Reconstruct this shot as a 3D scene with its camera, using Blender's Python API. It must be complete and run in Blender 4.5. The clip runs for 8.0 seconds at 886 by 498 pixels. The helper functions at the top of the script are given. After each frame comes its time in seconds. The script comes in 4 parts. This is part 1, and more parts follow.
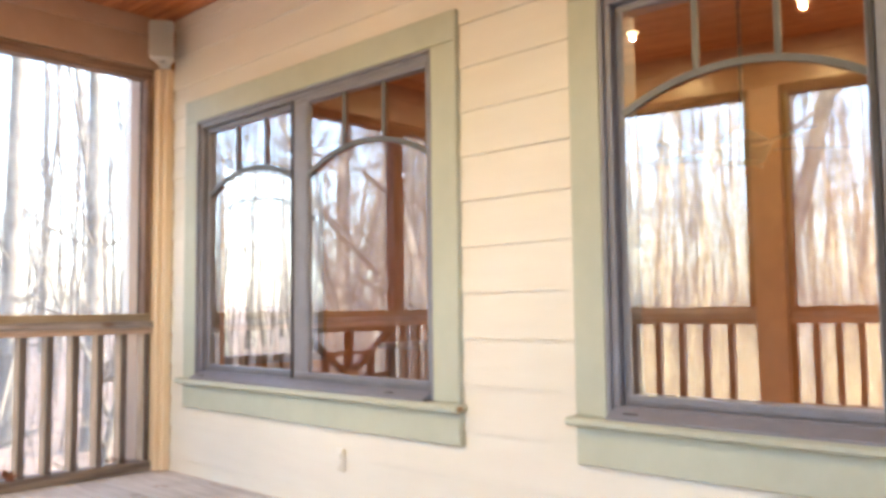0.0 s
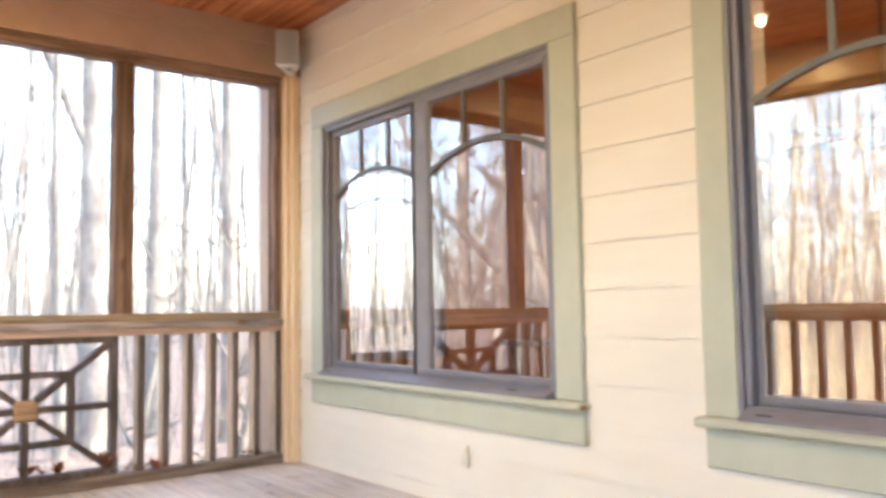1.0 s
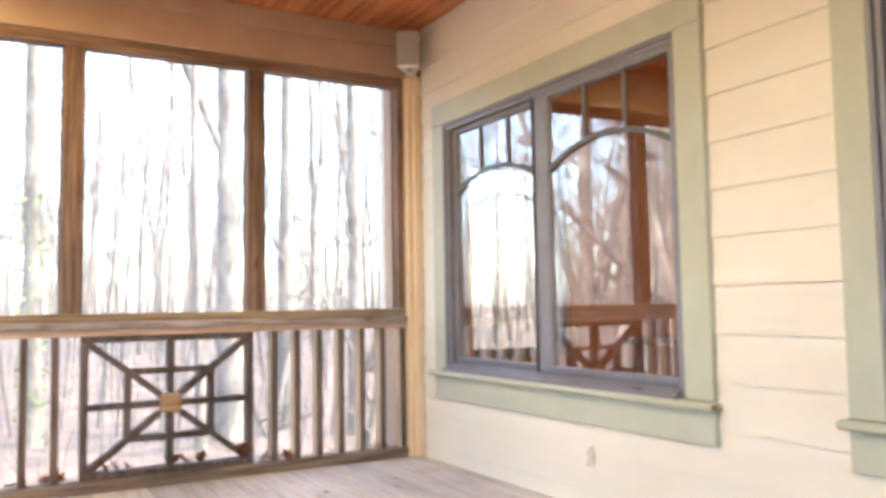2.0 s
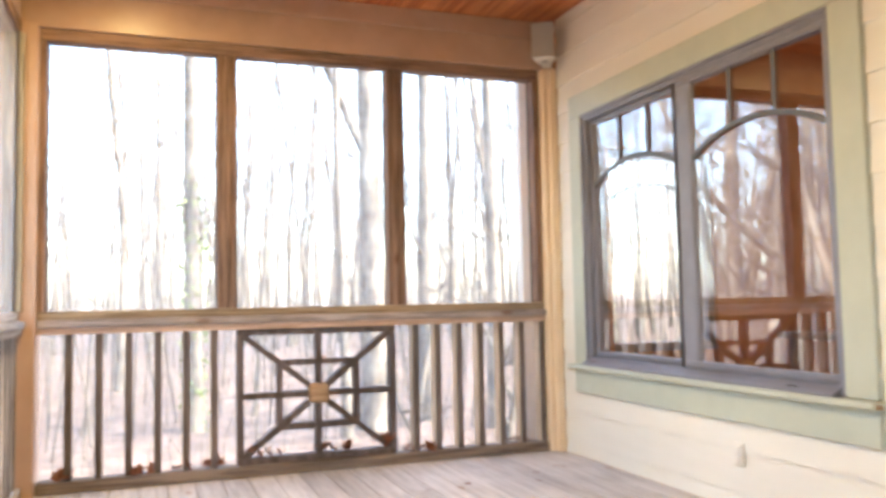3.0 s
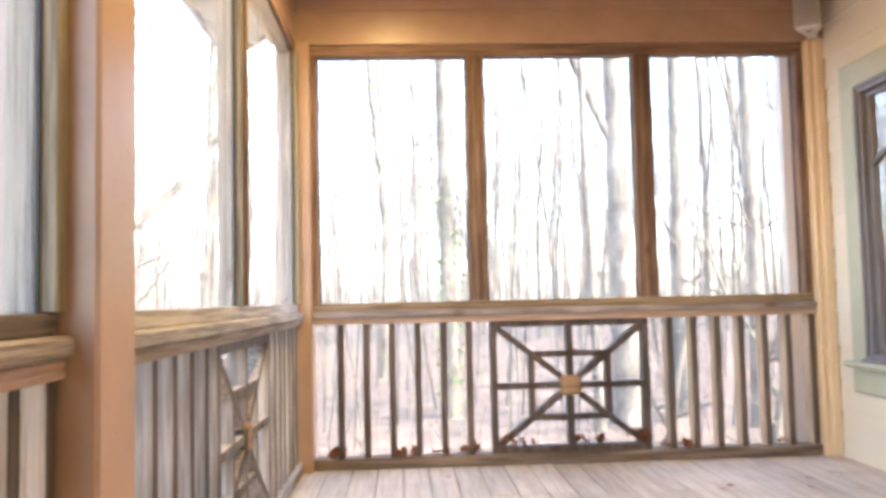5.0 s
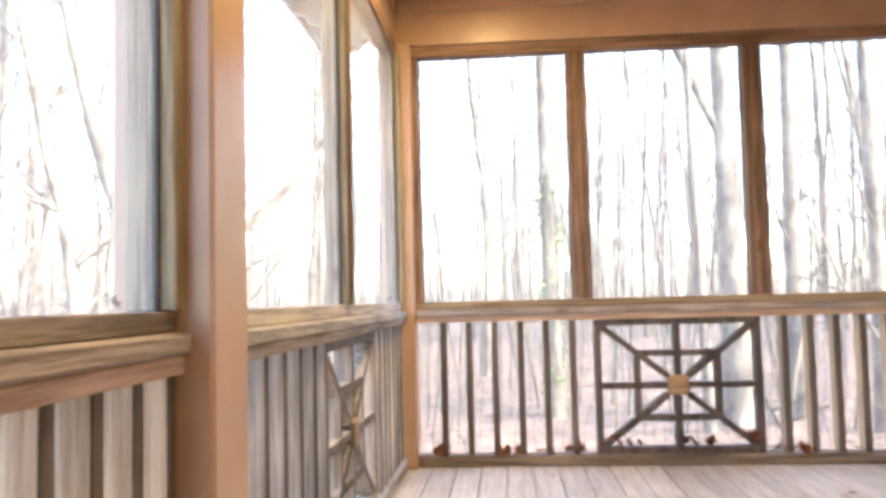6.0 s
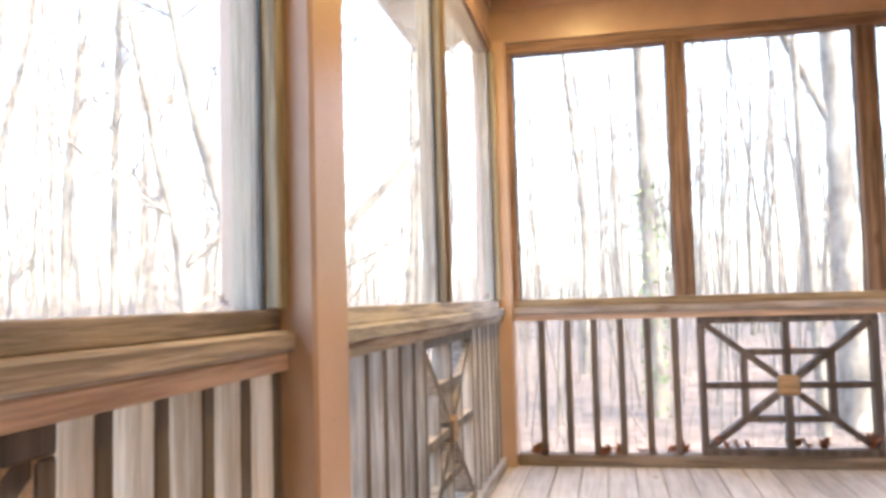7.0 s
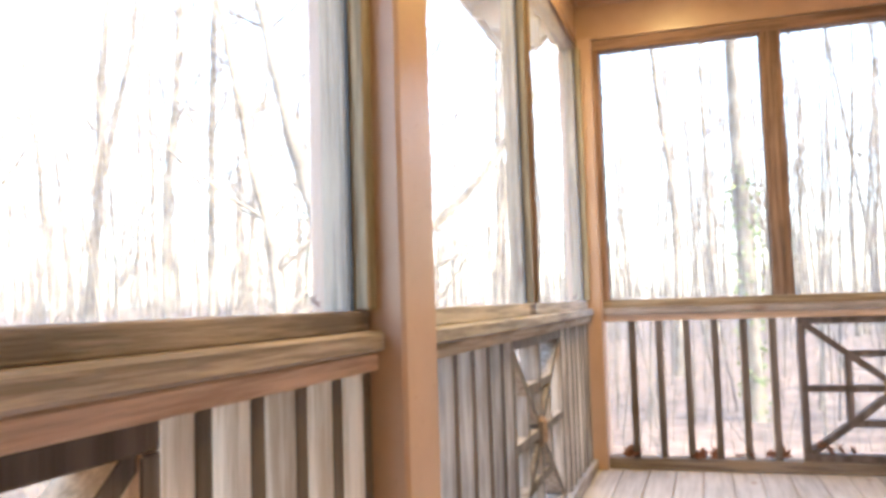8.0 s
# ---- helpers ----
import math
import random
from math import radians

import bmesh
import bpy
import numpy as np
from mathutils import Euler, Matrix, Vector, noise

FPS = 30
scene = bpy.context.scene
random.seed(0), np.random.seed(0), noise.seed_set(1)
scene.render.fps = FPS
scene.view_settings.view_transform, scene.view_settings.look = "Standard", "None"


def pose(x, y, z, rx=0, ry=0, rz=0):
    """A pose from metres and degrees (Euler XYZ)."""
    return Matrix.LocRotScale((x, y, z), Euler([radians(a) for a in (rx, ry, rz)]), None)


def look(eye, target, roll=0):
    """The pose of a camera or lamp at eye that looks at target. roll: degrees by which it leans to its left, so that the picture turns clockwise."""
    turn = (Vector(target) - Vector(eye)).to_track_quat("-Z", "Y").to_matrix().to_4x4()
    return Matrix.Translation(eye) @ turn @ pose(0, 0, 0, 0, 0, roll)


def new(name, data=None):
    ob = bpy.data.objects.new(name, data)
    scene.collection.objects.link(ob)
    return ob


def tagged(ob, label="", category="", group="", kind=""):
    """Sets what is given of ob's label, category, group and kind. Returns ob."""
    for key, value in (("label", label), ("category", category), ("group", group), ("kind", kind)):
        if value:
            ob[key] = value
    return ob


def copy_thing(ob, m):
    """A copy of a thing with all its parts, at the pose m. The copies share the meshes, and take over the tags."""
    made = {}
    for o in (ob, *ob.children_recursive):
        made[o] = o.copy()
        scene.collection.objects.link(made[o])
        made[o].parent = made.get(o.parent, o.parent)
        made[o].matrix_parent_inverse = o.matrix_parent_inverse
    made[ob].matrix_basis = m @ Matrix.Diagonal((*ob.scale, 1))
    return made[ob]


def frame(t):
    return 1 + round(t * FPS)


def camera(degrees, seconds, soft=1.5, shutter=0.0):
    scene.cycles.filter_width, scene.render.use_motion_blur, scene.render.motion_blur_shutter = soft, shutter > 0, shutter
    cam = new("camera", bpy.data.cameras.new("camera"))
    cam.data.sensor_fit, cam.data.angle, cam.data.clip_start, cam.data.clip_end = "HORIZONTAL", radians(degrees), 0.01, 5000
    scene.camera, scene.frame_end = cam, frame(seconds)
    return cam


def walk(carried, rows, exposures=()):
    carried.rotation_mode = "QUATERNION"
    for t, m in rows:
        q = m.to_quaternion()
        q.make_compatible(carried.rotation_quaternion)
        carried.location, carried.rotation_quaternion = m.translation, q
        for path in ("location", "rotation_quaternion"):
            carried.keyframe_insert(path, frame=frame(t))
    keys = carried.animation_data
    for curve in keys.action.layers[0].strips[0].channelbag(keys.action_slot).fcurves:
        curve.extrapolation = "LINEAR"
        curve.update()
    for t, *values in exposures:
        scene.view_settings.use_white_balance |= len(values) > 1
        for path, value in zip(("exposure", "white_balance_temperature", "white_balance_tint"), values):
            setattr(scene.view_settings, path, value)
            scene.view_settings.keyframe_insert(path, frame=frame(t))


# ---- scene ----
# camera: turns on the spot beside the outer railing of a screened porch
cam = camera(57.0, 8.0, soft=3.6, shutter=0.5)
EYE = (0.0, 0.0, 0.95)
PATH = [(t, pose(*EYE, 90 + p, r, y)) for t, y, p, r in (
    (0.0, -46.53, 4.18, 0.67), (0.5, -42.64, 4.15, 0.76), (1.0, -38.07, 4.11, 0.85), (1.5, -33.91, 4.10, 0.89),
    (3.0, -19.85, 3.75, 1.11), (3.5, -14.94, 3.65, 1.18), (4.0, -10.47, 3.62, 1.18), (4.5, -6.32, 3.60, 1.23),
    (6.0, 4.68, 3.60, 1.38), (6.5, 8.20, 3.58, 1.48), (7.0, 11.49, 3.62, 1.57), (7.5, 14.22, 3.72, 1.73), (8.0, 17.62, 3.85, 1.80))]
walk(cam, PATH, [(0.0, 3.86), (4.5, 3.81), (8.0, 3.71)])

# ---- light ----
SUN_EL, SUN_AZ = radians(38), radians(112)   # from behind the house, over its roof
world = bpy.data.worlds.new("sky")
scene.world = world
world.use_nodes = True
nt = world.node_tree
sky = nt.nodes.new("ShaderNodeTexSky")
sky.sky_type, sky.sun_disc, sky.sun_elevation, sky.sun_rotation = "NISHITA", False, SUN_EL, SUN_AZ
sky.air_density, sky.dust_density = 1.0, 2.6
nt.nodes["Background"].inputs[1].default_value = 0.15
nt.links.new(sky.outputs[0], nt.nodes["Background"].inputs[0])
sun = new("sun", bpy.data.lights.new("sun", "SUN"))
sun.data.energy, sun.data.angle, sun.data.color = 0.95, radians(0.5), (1.0, 0.94, 0.84)
sun.matrix_world = look((12 * math.sin(SUN_AZ), 12 * math.cos(SUN_AZ), 12 * math.tan(SUN_EL)), (0, 0, 0))


# ---- materials ----
def shader(name):
    m = bpy.data.materials.new(name)
    m.use_nodes = True
    return m, m.node_tree.nodes, m.node_tree.links


def surface(name, a, b, stretch=(1, 1, 1), scale=6.0, fine=60.0, rough=0.6, bump=0.15, stain=0.25, metal=0.0, vary=0.15, spec=0.5):
    """Two-scale procedural surface: grain between colours a and b, broad stains, fine relief, a tint of its own for each piece."""
    m, n, l = shader(name)
    p = n["Principled BSDF"]
    co = n.new("ShaderNodeTexCoord")
    info = n.new("ShaderNodeObjectInfo")
    mp = n.new("ShaderNodeMapping")
    mp.inputs["Scale"].default_value = stretch
    l.new(co.outputs["Object"], mp.inputs["Vector"])
    off = n.new("ShaderNodeVectorMath")
    off.operation = "ADD"
    l.new(mp.outputs[0], off.inputs[0])
    far = n.new("ShaderNodeVectorMath")
    far.operation = "SCALE"
    far.inputs[0].default_value = (7.0, 13.0, 5.0)
    l.new(info.outputs["Random"], far.inputs["Scale"])
    l.new(far.outputs[0], off.inputs[1])
    g = n.new("ShaderNodeTexNoise")
    g.inputs["Scale"].default_value, g.inputs["Detail"].default_value, g.inputs["Roughness"].default_value = scale, 6, 0.65
    l.new(off.outputs[0], g.inputs["Vector"])
    f = n.new("ShaderNodeTexNoise")
    f.inputs["Scale"].default_value, f.inputs["Detail"].default_value = fine, 4
    l.new(off.outputs[0], f.inputs["Vector"])
    st = n.new("ShaderNodeTexNoise")
    st.inputs["Scale"].default_value, st.inputs["Detail"].default_value = 1.7, 3
    l.new(co.outputs["Object"], st.inputs["Vector"])
    ramp = n.new("ShaderNodeValToRGB")
    ramp.color_ramp.elements[0].position, ramp.color_ramp.elements[1].position = 0.32, 0.68
    ramp.color_ramp.elements[0].color, ramp.color_ramp.elements[1].color = (*a, 1), (*b, 1)
    l.new(g.outputs["Fac"], ramp.inputs[0])
    hsv = n.new("ShaderNodeHueSaturation")
    l.new(ramp.outputs[0], hsv.inputs["Color"])
    val = n.new("ShaderNodeMapRange")
    val.inputs["To Min"].default_value, val.inputs["To Max"].default_value = 1 - vary, 1 + vary
    l.new(info.outputs["Random"], val.inputs["Value"])
    mul = n.new("ShaderNodeMath")
    mul.operation = "MULTIPLY"
    sr = n.new("ShaderNodeMapRange")
    sr.inputs["From Min"].default_value, sr.inputs["From Max"].default_value = 0.3, 0.7
    sr.inputs["To Min"].default_value, sr.inputs["To Max"].default_value = 1 - stain, 1 + stain * 0.4
    l.new(st.outputs["Fac"], sr.inputs["Value"])
    l.new(val.outputs[0], mul.inputs[0])
    l.new(sr.outputs[0], mul.inputs[1])
    l.new(mul.outputs[0], hsv.inputs["Value"])
    l.new(hsv.outputs[0], p.inputs["Base Color"])
    rr = n.new("ShaderNodeMapRange")
    rr.inputs["To Min"].default_value, rr.inputs["To Max"].default_value = max(rough - 0.12, 0.03), min(rough + 0.12, 1)
    l.new(f.outputs["Fac"], rr.inputs["Value"])
    l.new(rr.outputs[0], p.inputs["Roughness"])
    p.inputs["Metallic"].default_value = metal
    p.inputs["Specular IOR Level"].default_value = spec
    bp = n.new("ShaderNodeBump")
    bp.inputs["Strength"].default_value, bp.inputs["Distance"].default_value = bump, 0.004
    mixh = n.new("ShaderNodeMath")
    mixh.operation = "ADD"
    l.new(g.outputs["Fac"], mixh.inputs[0])
    l.new(f.outputs["Fac"], mixh.inputs[1])
    l.new(mixh.outputs[0], bp.inputs["Height"])
    l.new(bp.outputs[0], p.inputs["Normal"])
    return m


def wood(name, a, b, axis, knots=True, **kw):
    """Sawn timber: long sharp grain along the axis, with a few brown knots."""
    st = [1.0, 1.0, 1.0]
    st["xyz".index(axis)] = 0.045
    kw = {"scale": 52.0, "fine": 190.0, "rough": 0.75, "bump": 0.6, "stain": 0.3, "vary": 0.18, **kw}
    m = surface(name, a, b, stretch=st, **kw)
    n, l = m.node_tree.nodes, m.node_tree.links
    ramp = [k for k in n if k.type == "VALTORGB"][0]
    ramp.color_ramp.elements[0].position, ramp.color_ramp.elements[1].position = 0.41, 0.575
    if knots:
        co = [k for k in n if k.type == "TEX_COORD"][0]
        p, hsv = n["Principled BSDF"], [k for k in n if k.type == "HUE_SAT"][0]
        mp = n.new("ShaderNodeMapping")
        sc = [1.0, 1.0, 1.0]
        sc["xyz".index(axis)] = 0.45
        mp.inputs["Scale"].default_value = sc
        l.new(co.outputs["Object"], mp.inputs["Vector"])
        v = n.new("ShaderNodeTexVoronoi")
        v.inputs["Scale"].default_value = 5.5
        l.new(mp.outputs[0], v.inputs["Vector"])
        r = n.new("ShaderNodeMapRange")
        r.inputs["From Min"].default_value, r.inputs["From Max"].default_value = 0.05, 0.13
        r.inputs["To Min"].default_value, r.inputs["To Max"].default_value = 0.75, 0.0
        l.new(v.outputs["Distance"], r.inputs["Value"])
        mx = n.new("ShaderNodeMixRGB")
        mx.inputs[2].default_value = (a[0] * 0.75, a[1] * 0.5, a[2] * 0.35, 1)
        l.new(r.outputs[0], mx.inputs[0])
        l.new(hsv.outputs[0], mx.inputs[1])
        l.new(mx.outputs[0], p.inputs["Base Color"])
    return m


GREY_A, GREY_B = (0.205, 0.168, 0.154), (0.45, 0.377, 0.343)
WOOD = {ax: wood("weathered_pine_" + ax, GREY_A, GREY_B, ax) for ax in "xyz"}
SUBR = {ax: wood("warm_pine_" + ax, (0.41, 0.27, 0.195), (0.64, 0.445, 0.335), ax, stain=0.2) for ax in "xyz"}
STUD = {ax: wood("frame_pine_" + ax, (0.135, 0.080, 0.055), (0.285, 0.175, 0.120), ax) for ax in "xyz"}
BLEACH = {ax: wood("bleached_pine_" + ax, (0.28, 0.260, 0.255), (0.53, 0.495, 0.48), ax) for ax in "xyz"}
BLEACH_SUB = wood("bleached_subrail", (0.34, 0.25, 0.165), (0.58, 0.48, 0.37), "y")
GREYBAR = wood("shaded_silver_lattice", (0.105, 0.092, 0.083), (0.205, 0.182, 0.163), "z", scale=20, knots=False)
# north bottom rail: the shade low down is put into a darker timber colour
SHADED_RAIL = wood("shaded_bottom_rail", (0.115, 0.086, 0.068), (0.27, 0.21, 0.165), "x")
BALU_GREY = wood("silvered_baluster", (0.31, 0.248, 0.20), (0.54, 0.46, 0.39), "z", vary=0.2)
PLATE = wood("tan_plate_pine", (0.22, 0.15, 0.09), (0.42, 0.32, 0.21), "x")
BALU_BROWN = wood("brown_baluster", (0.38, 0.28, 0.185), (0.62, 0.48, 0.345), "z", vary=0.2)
BALU = wood("baluster_pine", (0.53, 0.375, 0.235), (0.78, 0.62, 0.45), "z", vary=0.2)
# shaded copy of the timber, for faces turned away from daylight
EDGE = wood("shaded_edge", (0.082, 0.064, 0.054), (0.150, 0.118, 0.100), "z", knots=False)
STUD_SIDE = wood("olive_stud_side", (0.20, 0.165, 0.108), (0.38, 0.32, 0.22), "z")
# shaded copy of the stud timber, for faces looking into the porch
STUD_EDGE = wood("shaded_stud_edge", (0.085, 0.05, 0.028), (0.17, 0.105, 0.06), "z", knots=False)
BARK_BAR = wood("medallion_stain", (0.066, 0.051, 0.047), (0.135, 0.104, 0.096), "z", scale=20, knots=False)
BLOCK = wood("cedar_block", (0.26, 0.155, 0.08), (0.40, 0.265, 0.155), "x")
DECK = wood("deck_board", (0.46, 0.42, 0.405), (0.61, 0.57, 0.55), "y", rough=0.65, stain=0.25, vary=0.1)
CEDAR = wood("cedar_ceiling", (0.42, 0.125, 0.04), (0.66, 0.25, 0.095), "y", scale=16, rough=0.4, bump=0.2, vary=0.2)
SIDING = surface("cream_siding_paint", (0.725, 0.68, 0.585), (0.765, 0.725, 0.63), stretch=(1, 0.1, 1), scale=12, fine=140, rough=0.55, bump=0.12, stain=0.06, vary=0.025)
TAN = surface("tan_trim_paint", (0.45, 0.300, 0.208), (0.51, 0.345, 0.243), scale=5, fine=120, rough=0.32, bump=0.03, stain=0.1, vary=0.04)
CREAM = surface("cream_trim_paint", (0.76, 0.58, 0.37), (0.82, 0.64, 0.43), scale=5, fine=120, rough=0.45, bump=0.1, stain=0.08, vary=0.03)
SAGE = surface("sage_casing_paint", (0.445, 0.468, 0.375), (0.485, 0.508, 0.41), scale=8, fine=130, rough=0.5, bump=0.12, stain=0.08, vary=0.03)
VINYL = surface("grey_window_clad", (0.195, 0.195, 0.228), (0.245, 0.245, 0.282), scale=10, fine=200, rough=0.38, bump=0.04, stain=0.1, vary=0.04)
DARKGREY = surface("charcoal_weatherstrip", (0.04, 0.038, 0.042), (0.06, 0.057, 0.062), scale=10, fine=200, rough=0.5, bump=0.04)
MUNT = surface("grey_muntin", (0.105, 0.11, 0.11), (0.13, 0.135, 0.135), scale=10, fine=200, rough=0.4, bump=0.04, stain=0.1)
WHITE = surface("white_plastic", (0.66, 0.63, 0.57), (0.72, 0.69, 0.63), scale=8, fine=220, rough=0.5, bump=0.08, stain=0.05)
DARK = surface("dark_metal", (0.03, 0.028, 0.026), (0.05, 0.045, 0.04), scale=8, fine=120, rough=0.45, bump=0.05)
SOFFIT = surface("soffit_paint", (0.60, 0.55, 0.47), (0.68, 0.63, 0.54), scale=5, fine=90, rough=0.6, bump=0.1)
SHINGLE = surface("roof_shingle", (0.05, 0.048, 0.045), (0.11, 0.10, 0.09), scale=30, fine=160, rough=0.95, bump=0.6)
PLASTER = surface("room_panelling", (0.44, 0.175, 0.055), (0.56, 0.24, 0.08), scale=6, fine=90, rough=0.8, bump=0.08, stain=0.08)
ROOMWOOD = wood("room_floor_wood", (0.14, 0.07, 0.03), (0.28, 0.15, 0.07), "y", rough=0.4)
BROWN = wood("brown_furniture_wood", (0.12, 0.05, 0.02), (0.24, 0.11, 0.05), "z", rough=0.45)
LITTER = surface("leaf_litter", (0.055, 0.034, 0.024), (0.24, 0.160, 0.115), scale=2.6, fine=14, rough=0.95, bump=1.0, stain=0.5)
BARK = surface("grey_bark", (0.085, 0.073, 0.056), (0.34, 0.300, 0.235), stretch=(1, 1, 0.3), scale=5, fine=30, rough=0.95, bump=0.9, stain=0.6, vary=0.3)
TWIG = surface("tan_twig_bark", (0.105, 0.088, 0.067), (0.30, 0.255, 0.195), scale=2, fine=20, rough=0.95, bump=0.4, stain=0.5, vary=0.3)
# lit copy of the brush: sunshine on the hillside put into a golden colour
SUNLIT = surface("sunlit_golden_brush", (0.42, 0.33, 0.16), (0.72, 0.59, 0.36), scale=3, fine=20, rough=0.95, bump=0.4, stain=0.4, vary=0.3)
LEAF = surface("dead_leaf", (0.16, 0.05, 0.025), (0.32, 0.13, 0.06), scale=30, fine=90, rough=0.7, bump=0.2)
IVY = surface("ivy_green", (0.08, 0.13, 0.02), (0.19, 0.28, 0.06), scale=20, fine=60, rough=0.5, bump=0.2)


def glass_mat():
    m, n, l = shader("coated_glass")
    n.remove(n["Principled BSDF"])
    tr, gl, mix = n.new("ShaderNodeBsdfTransparent"), n.new("ShaderNodeBsdfGlossy"), n.new("ShaderNodeMixShader")
    tr.inputs[0].default_value = (0.86, 0.88, 0.87, 1)
    gl.inputs["Color"].default_value = (0.96, 0.97, 1.0, 1)
    gl.inputs["Roughness"].default_value = 0.0
    mix.inputs[0].default_value = 0.32
    l.new(tr.outputs[0], mix.inputs[1])
    l.new(gl.outputs[0], mix.inputs[2])
    l.new(mix.outputs[0], n["Material Output"].inputs[0])
    return m


def screen_mat(name, dense):
    m, n, l = shader(name)
    n.remove(n["Principled BSDF"])
    tr, df, tl = n.new("ShaderNodeBsdfTransparent"), n.new("ShaderNodeBsdfDiffuse"), n.new("ShaderNodeBsdfTranslucent")
    for s in (df, tl):
        s.inputs[0].default_value = (0.80, 0.80, 0.81, 1)
    half, mix = n.new("ShaderNodeMixShader"), n.new("ShaderNodeMixShader")
    half.inputs[0].default_value = 0.6
    l.new(df.outputs[0], half.inputs[1])
    l.new(tl.outputs[0], half.inputs[2])
    mix.inputs[0].default_value = dense
    l.new(tr.outputs[0], mix.inputs[1])
    l.new(half.outputs[0], mix.inputs[2])
    l.new(mix.outputs[0], n["Material Output"].inputs[0])
    return m


def glow(name, colour, strength):
    m, n, l = shader(name)
    p = n["Principled BSDF"]
    p.inputs["Emission Color"].default_value = (*colour, 1)
    p.inputs["Emission Strength"].default_value = strength
    return m


GLASS, SCREEN, LOWER_SCREEN = glass_mat(), screen_mat("insect_screen", 0.24), screen_mat("open_insect_screen", 0.22)
BULB = glow("lit_bulb", (1.0, 0.66, 0.30), 0.8)


# ---- building blocks ----
def add_box(bm, x0, x1, y0, y1, z0, z1, bevel=0.003, turn=None):
    got = bmesh.ops.create_cube(bm, size=1.0)
    vs = got["verts"]
    for v in vs:
        v.co = Vector(((x0 + x1) / 2 + v.co.x * abs(x1 - x0), (y0 + y1) / 2 + v.co.y * abs(y1 - y0), (z0 + z1) / 2 + v.co.z * abs(z1 - z0)))
    if bevel:
        es = list({e for v in vs for e in v.link_edges})
        vs = bmesh.ops.bevel(bm, geom=es, offset=bevel, segments=1, affect="EDGES")["verts"]
        vs = list({w for v in vs for f in v.link_faces for w in f.verts})
    if turn is not None:
        bmesh.ops.transform(bm, matrix=turn, verts=vs)
    return vs


def finish(name, bm, mat):
    me = bpy.data.meshes.new(name)
    bm.to_mesh(me)
    bm.free()
    me.materials.append(mat)
    return me


def empty(name, at=(0, 0, 0)):
    ob = new(name)
    ob.empty_display_size = 0.1
    ob.location = at
    return ob


def under(ob, parent):
    """Parts are modelled in place; their thing may sit at its base."""
    ob.parent = parent
    if parent.type == "EMPTY":
        ob.matrix_parent_inverse = Matrix.Translation(parent.location).inverted()
    return ob


def part(name, bm, mat, parent=None, label=""):
    ob = new(name, finish(name, bm, mat))
    if parent is not None:
        under(ob, parent)
    if label:
        ob["label"] = label
    return ob


def box(name, dims, mat, parent=None, label="", bevel=0.003, turn=None):
    bm = bmesh.new()
    add_box(bm, *dims, bevel=bevel, turn=turn)
    return part(name, bm, mat, parent, label)


def shade_side(ob, mat, side=(1, 0, 0)):
    """Paints the shade of the faces towards side as a second, darker material."""
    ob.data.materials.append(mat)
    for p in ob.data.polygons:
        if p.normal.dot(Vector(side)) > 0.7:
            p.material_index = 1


def cylinder(bm, a, b, r0, r1, sides=16):
    a, b = Vector(a), Vector(b)
    d = b - a
    got = bmesh.ops.create_cone(bm, cap_ends=True, segments=sides, radius1=r0, radius2=r1, depth=d.length)
    m = Matrix.Translation((a + b) / 2) @ d.to_track_quat("Z", "Y").to_matrix().to_4x4()
    bmesh.ops.transform(bm, matrix=m, verts=got["verts"])


# ---- plan, in metres ----
XH = 2.487            # siding face of the house
YB = 4.715            # inner face of the far porch beam
XL = -0.623           # inner face of the framing on the long outer side
ZC, ZB = 2.77, 2.455  # ceiling, underside of the beams
Y0 = -3.2             # porch end behind the camera
COLS = (1.480, -1.46)  # near faces of the square columns on the long side
CW = 0.200
XP = XL - 0.11         # outer edge of the deck and framing


# ---- large structure ----
def ground_z(x, y):
    r = math.hypot(x, y)
    rise = (0.034 + 0.012 * noise.noise(Vector((math.atan2(y, x) * 2.5, 0.7, 0.2)))) * max(0.0, min(r, 85) - 11) if (y > 0 or x < 0) else 0.0
    return -1.45 + rise + 0.25 * noise.noise(Vector((x * 0.12, y * 0.12, 0.3))) * min(1, r / 8)


def make_ground():
    n = 120
    verts, faces = [], []
    for i in range(n + 1):
        for j in range(n + 1):
            u, v = (i / n) * 2 - 1, (j / n) * 2 - 1
            x, y = math.copysign(abs(u) ** 3.2, u) * 900, math.copysign(abs(v) ** 3.2, v) * 900
            z = ground_z(x, y)
            verts.append((x, y, z))
    for i in range(n):
        for j in range(n):
            a = i * (n + 1) + j
            faces.append((a, a + n + 1, a + n + 2, a + 1))
    me = bpy.data.meshes.new("ground")
    me.from_pydata(verts, [], faces)
    me.polygons.foreach_set("use_smooth", [True] * len(me.polygons))
    me.materials.append(LITTER)
    return tagged(new("ground", me), "forest floor covered in brown fallen leaves", "ground", kind="structure")


make_ground()

floor = box("floor", (XP, XH + 0.15, Y0, YB + 0.154, -0.30, -0.036), WOOD["y"])
tagged(floor, "weathered grey timber porch deck of narrow boards", "floor", kind="structure")

ceiling_bm = bmesh.new()
xb = XL - 0.05
while xb < XH + 0.05:
    add_box(ceiling_bm, xb, xb + 0.128, Y0, YB + 0.05, ZC, ZC + 0.02, bevel=0.004)
    xb += 0.132
add_box(ceiling_bm, XP, XH + 0.1, Y0, YB + 0.154, ZC + 0.022, ZC + 0.06, bevel=0)
tagged(part("ceiling", ceiling_bm, CEDAR), "red-brown cedar plank porch ceiling", "ceiling", kind="structure")

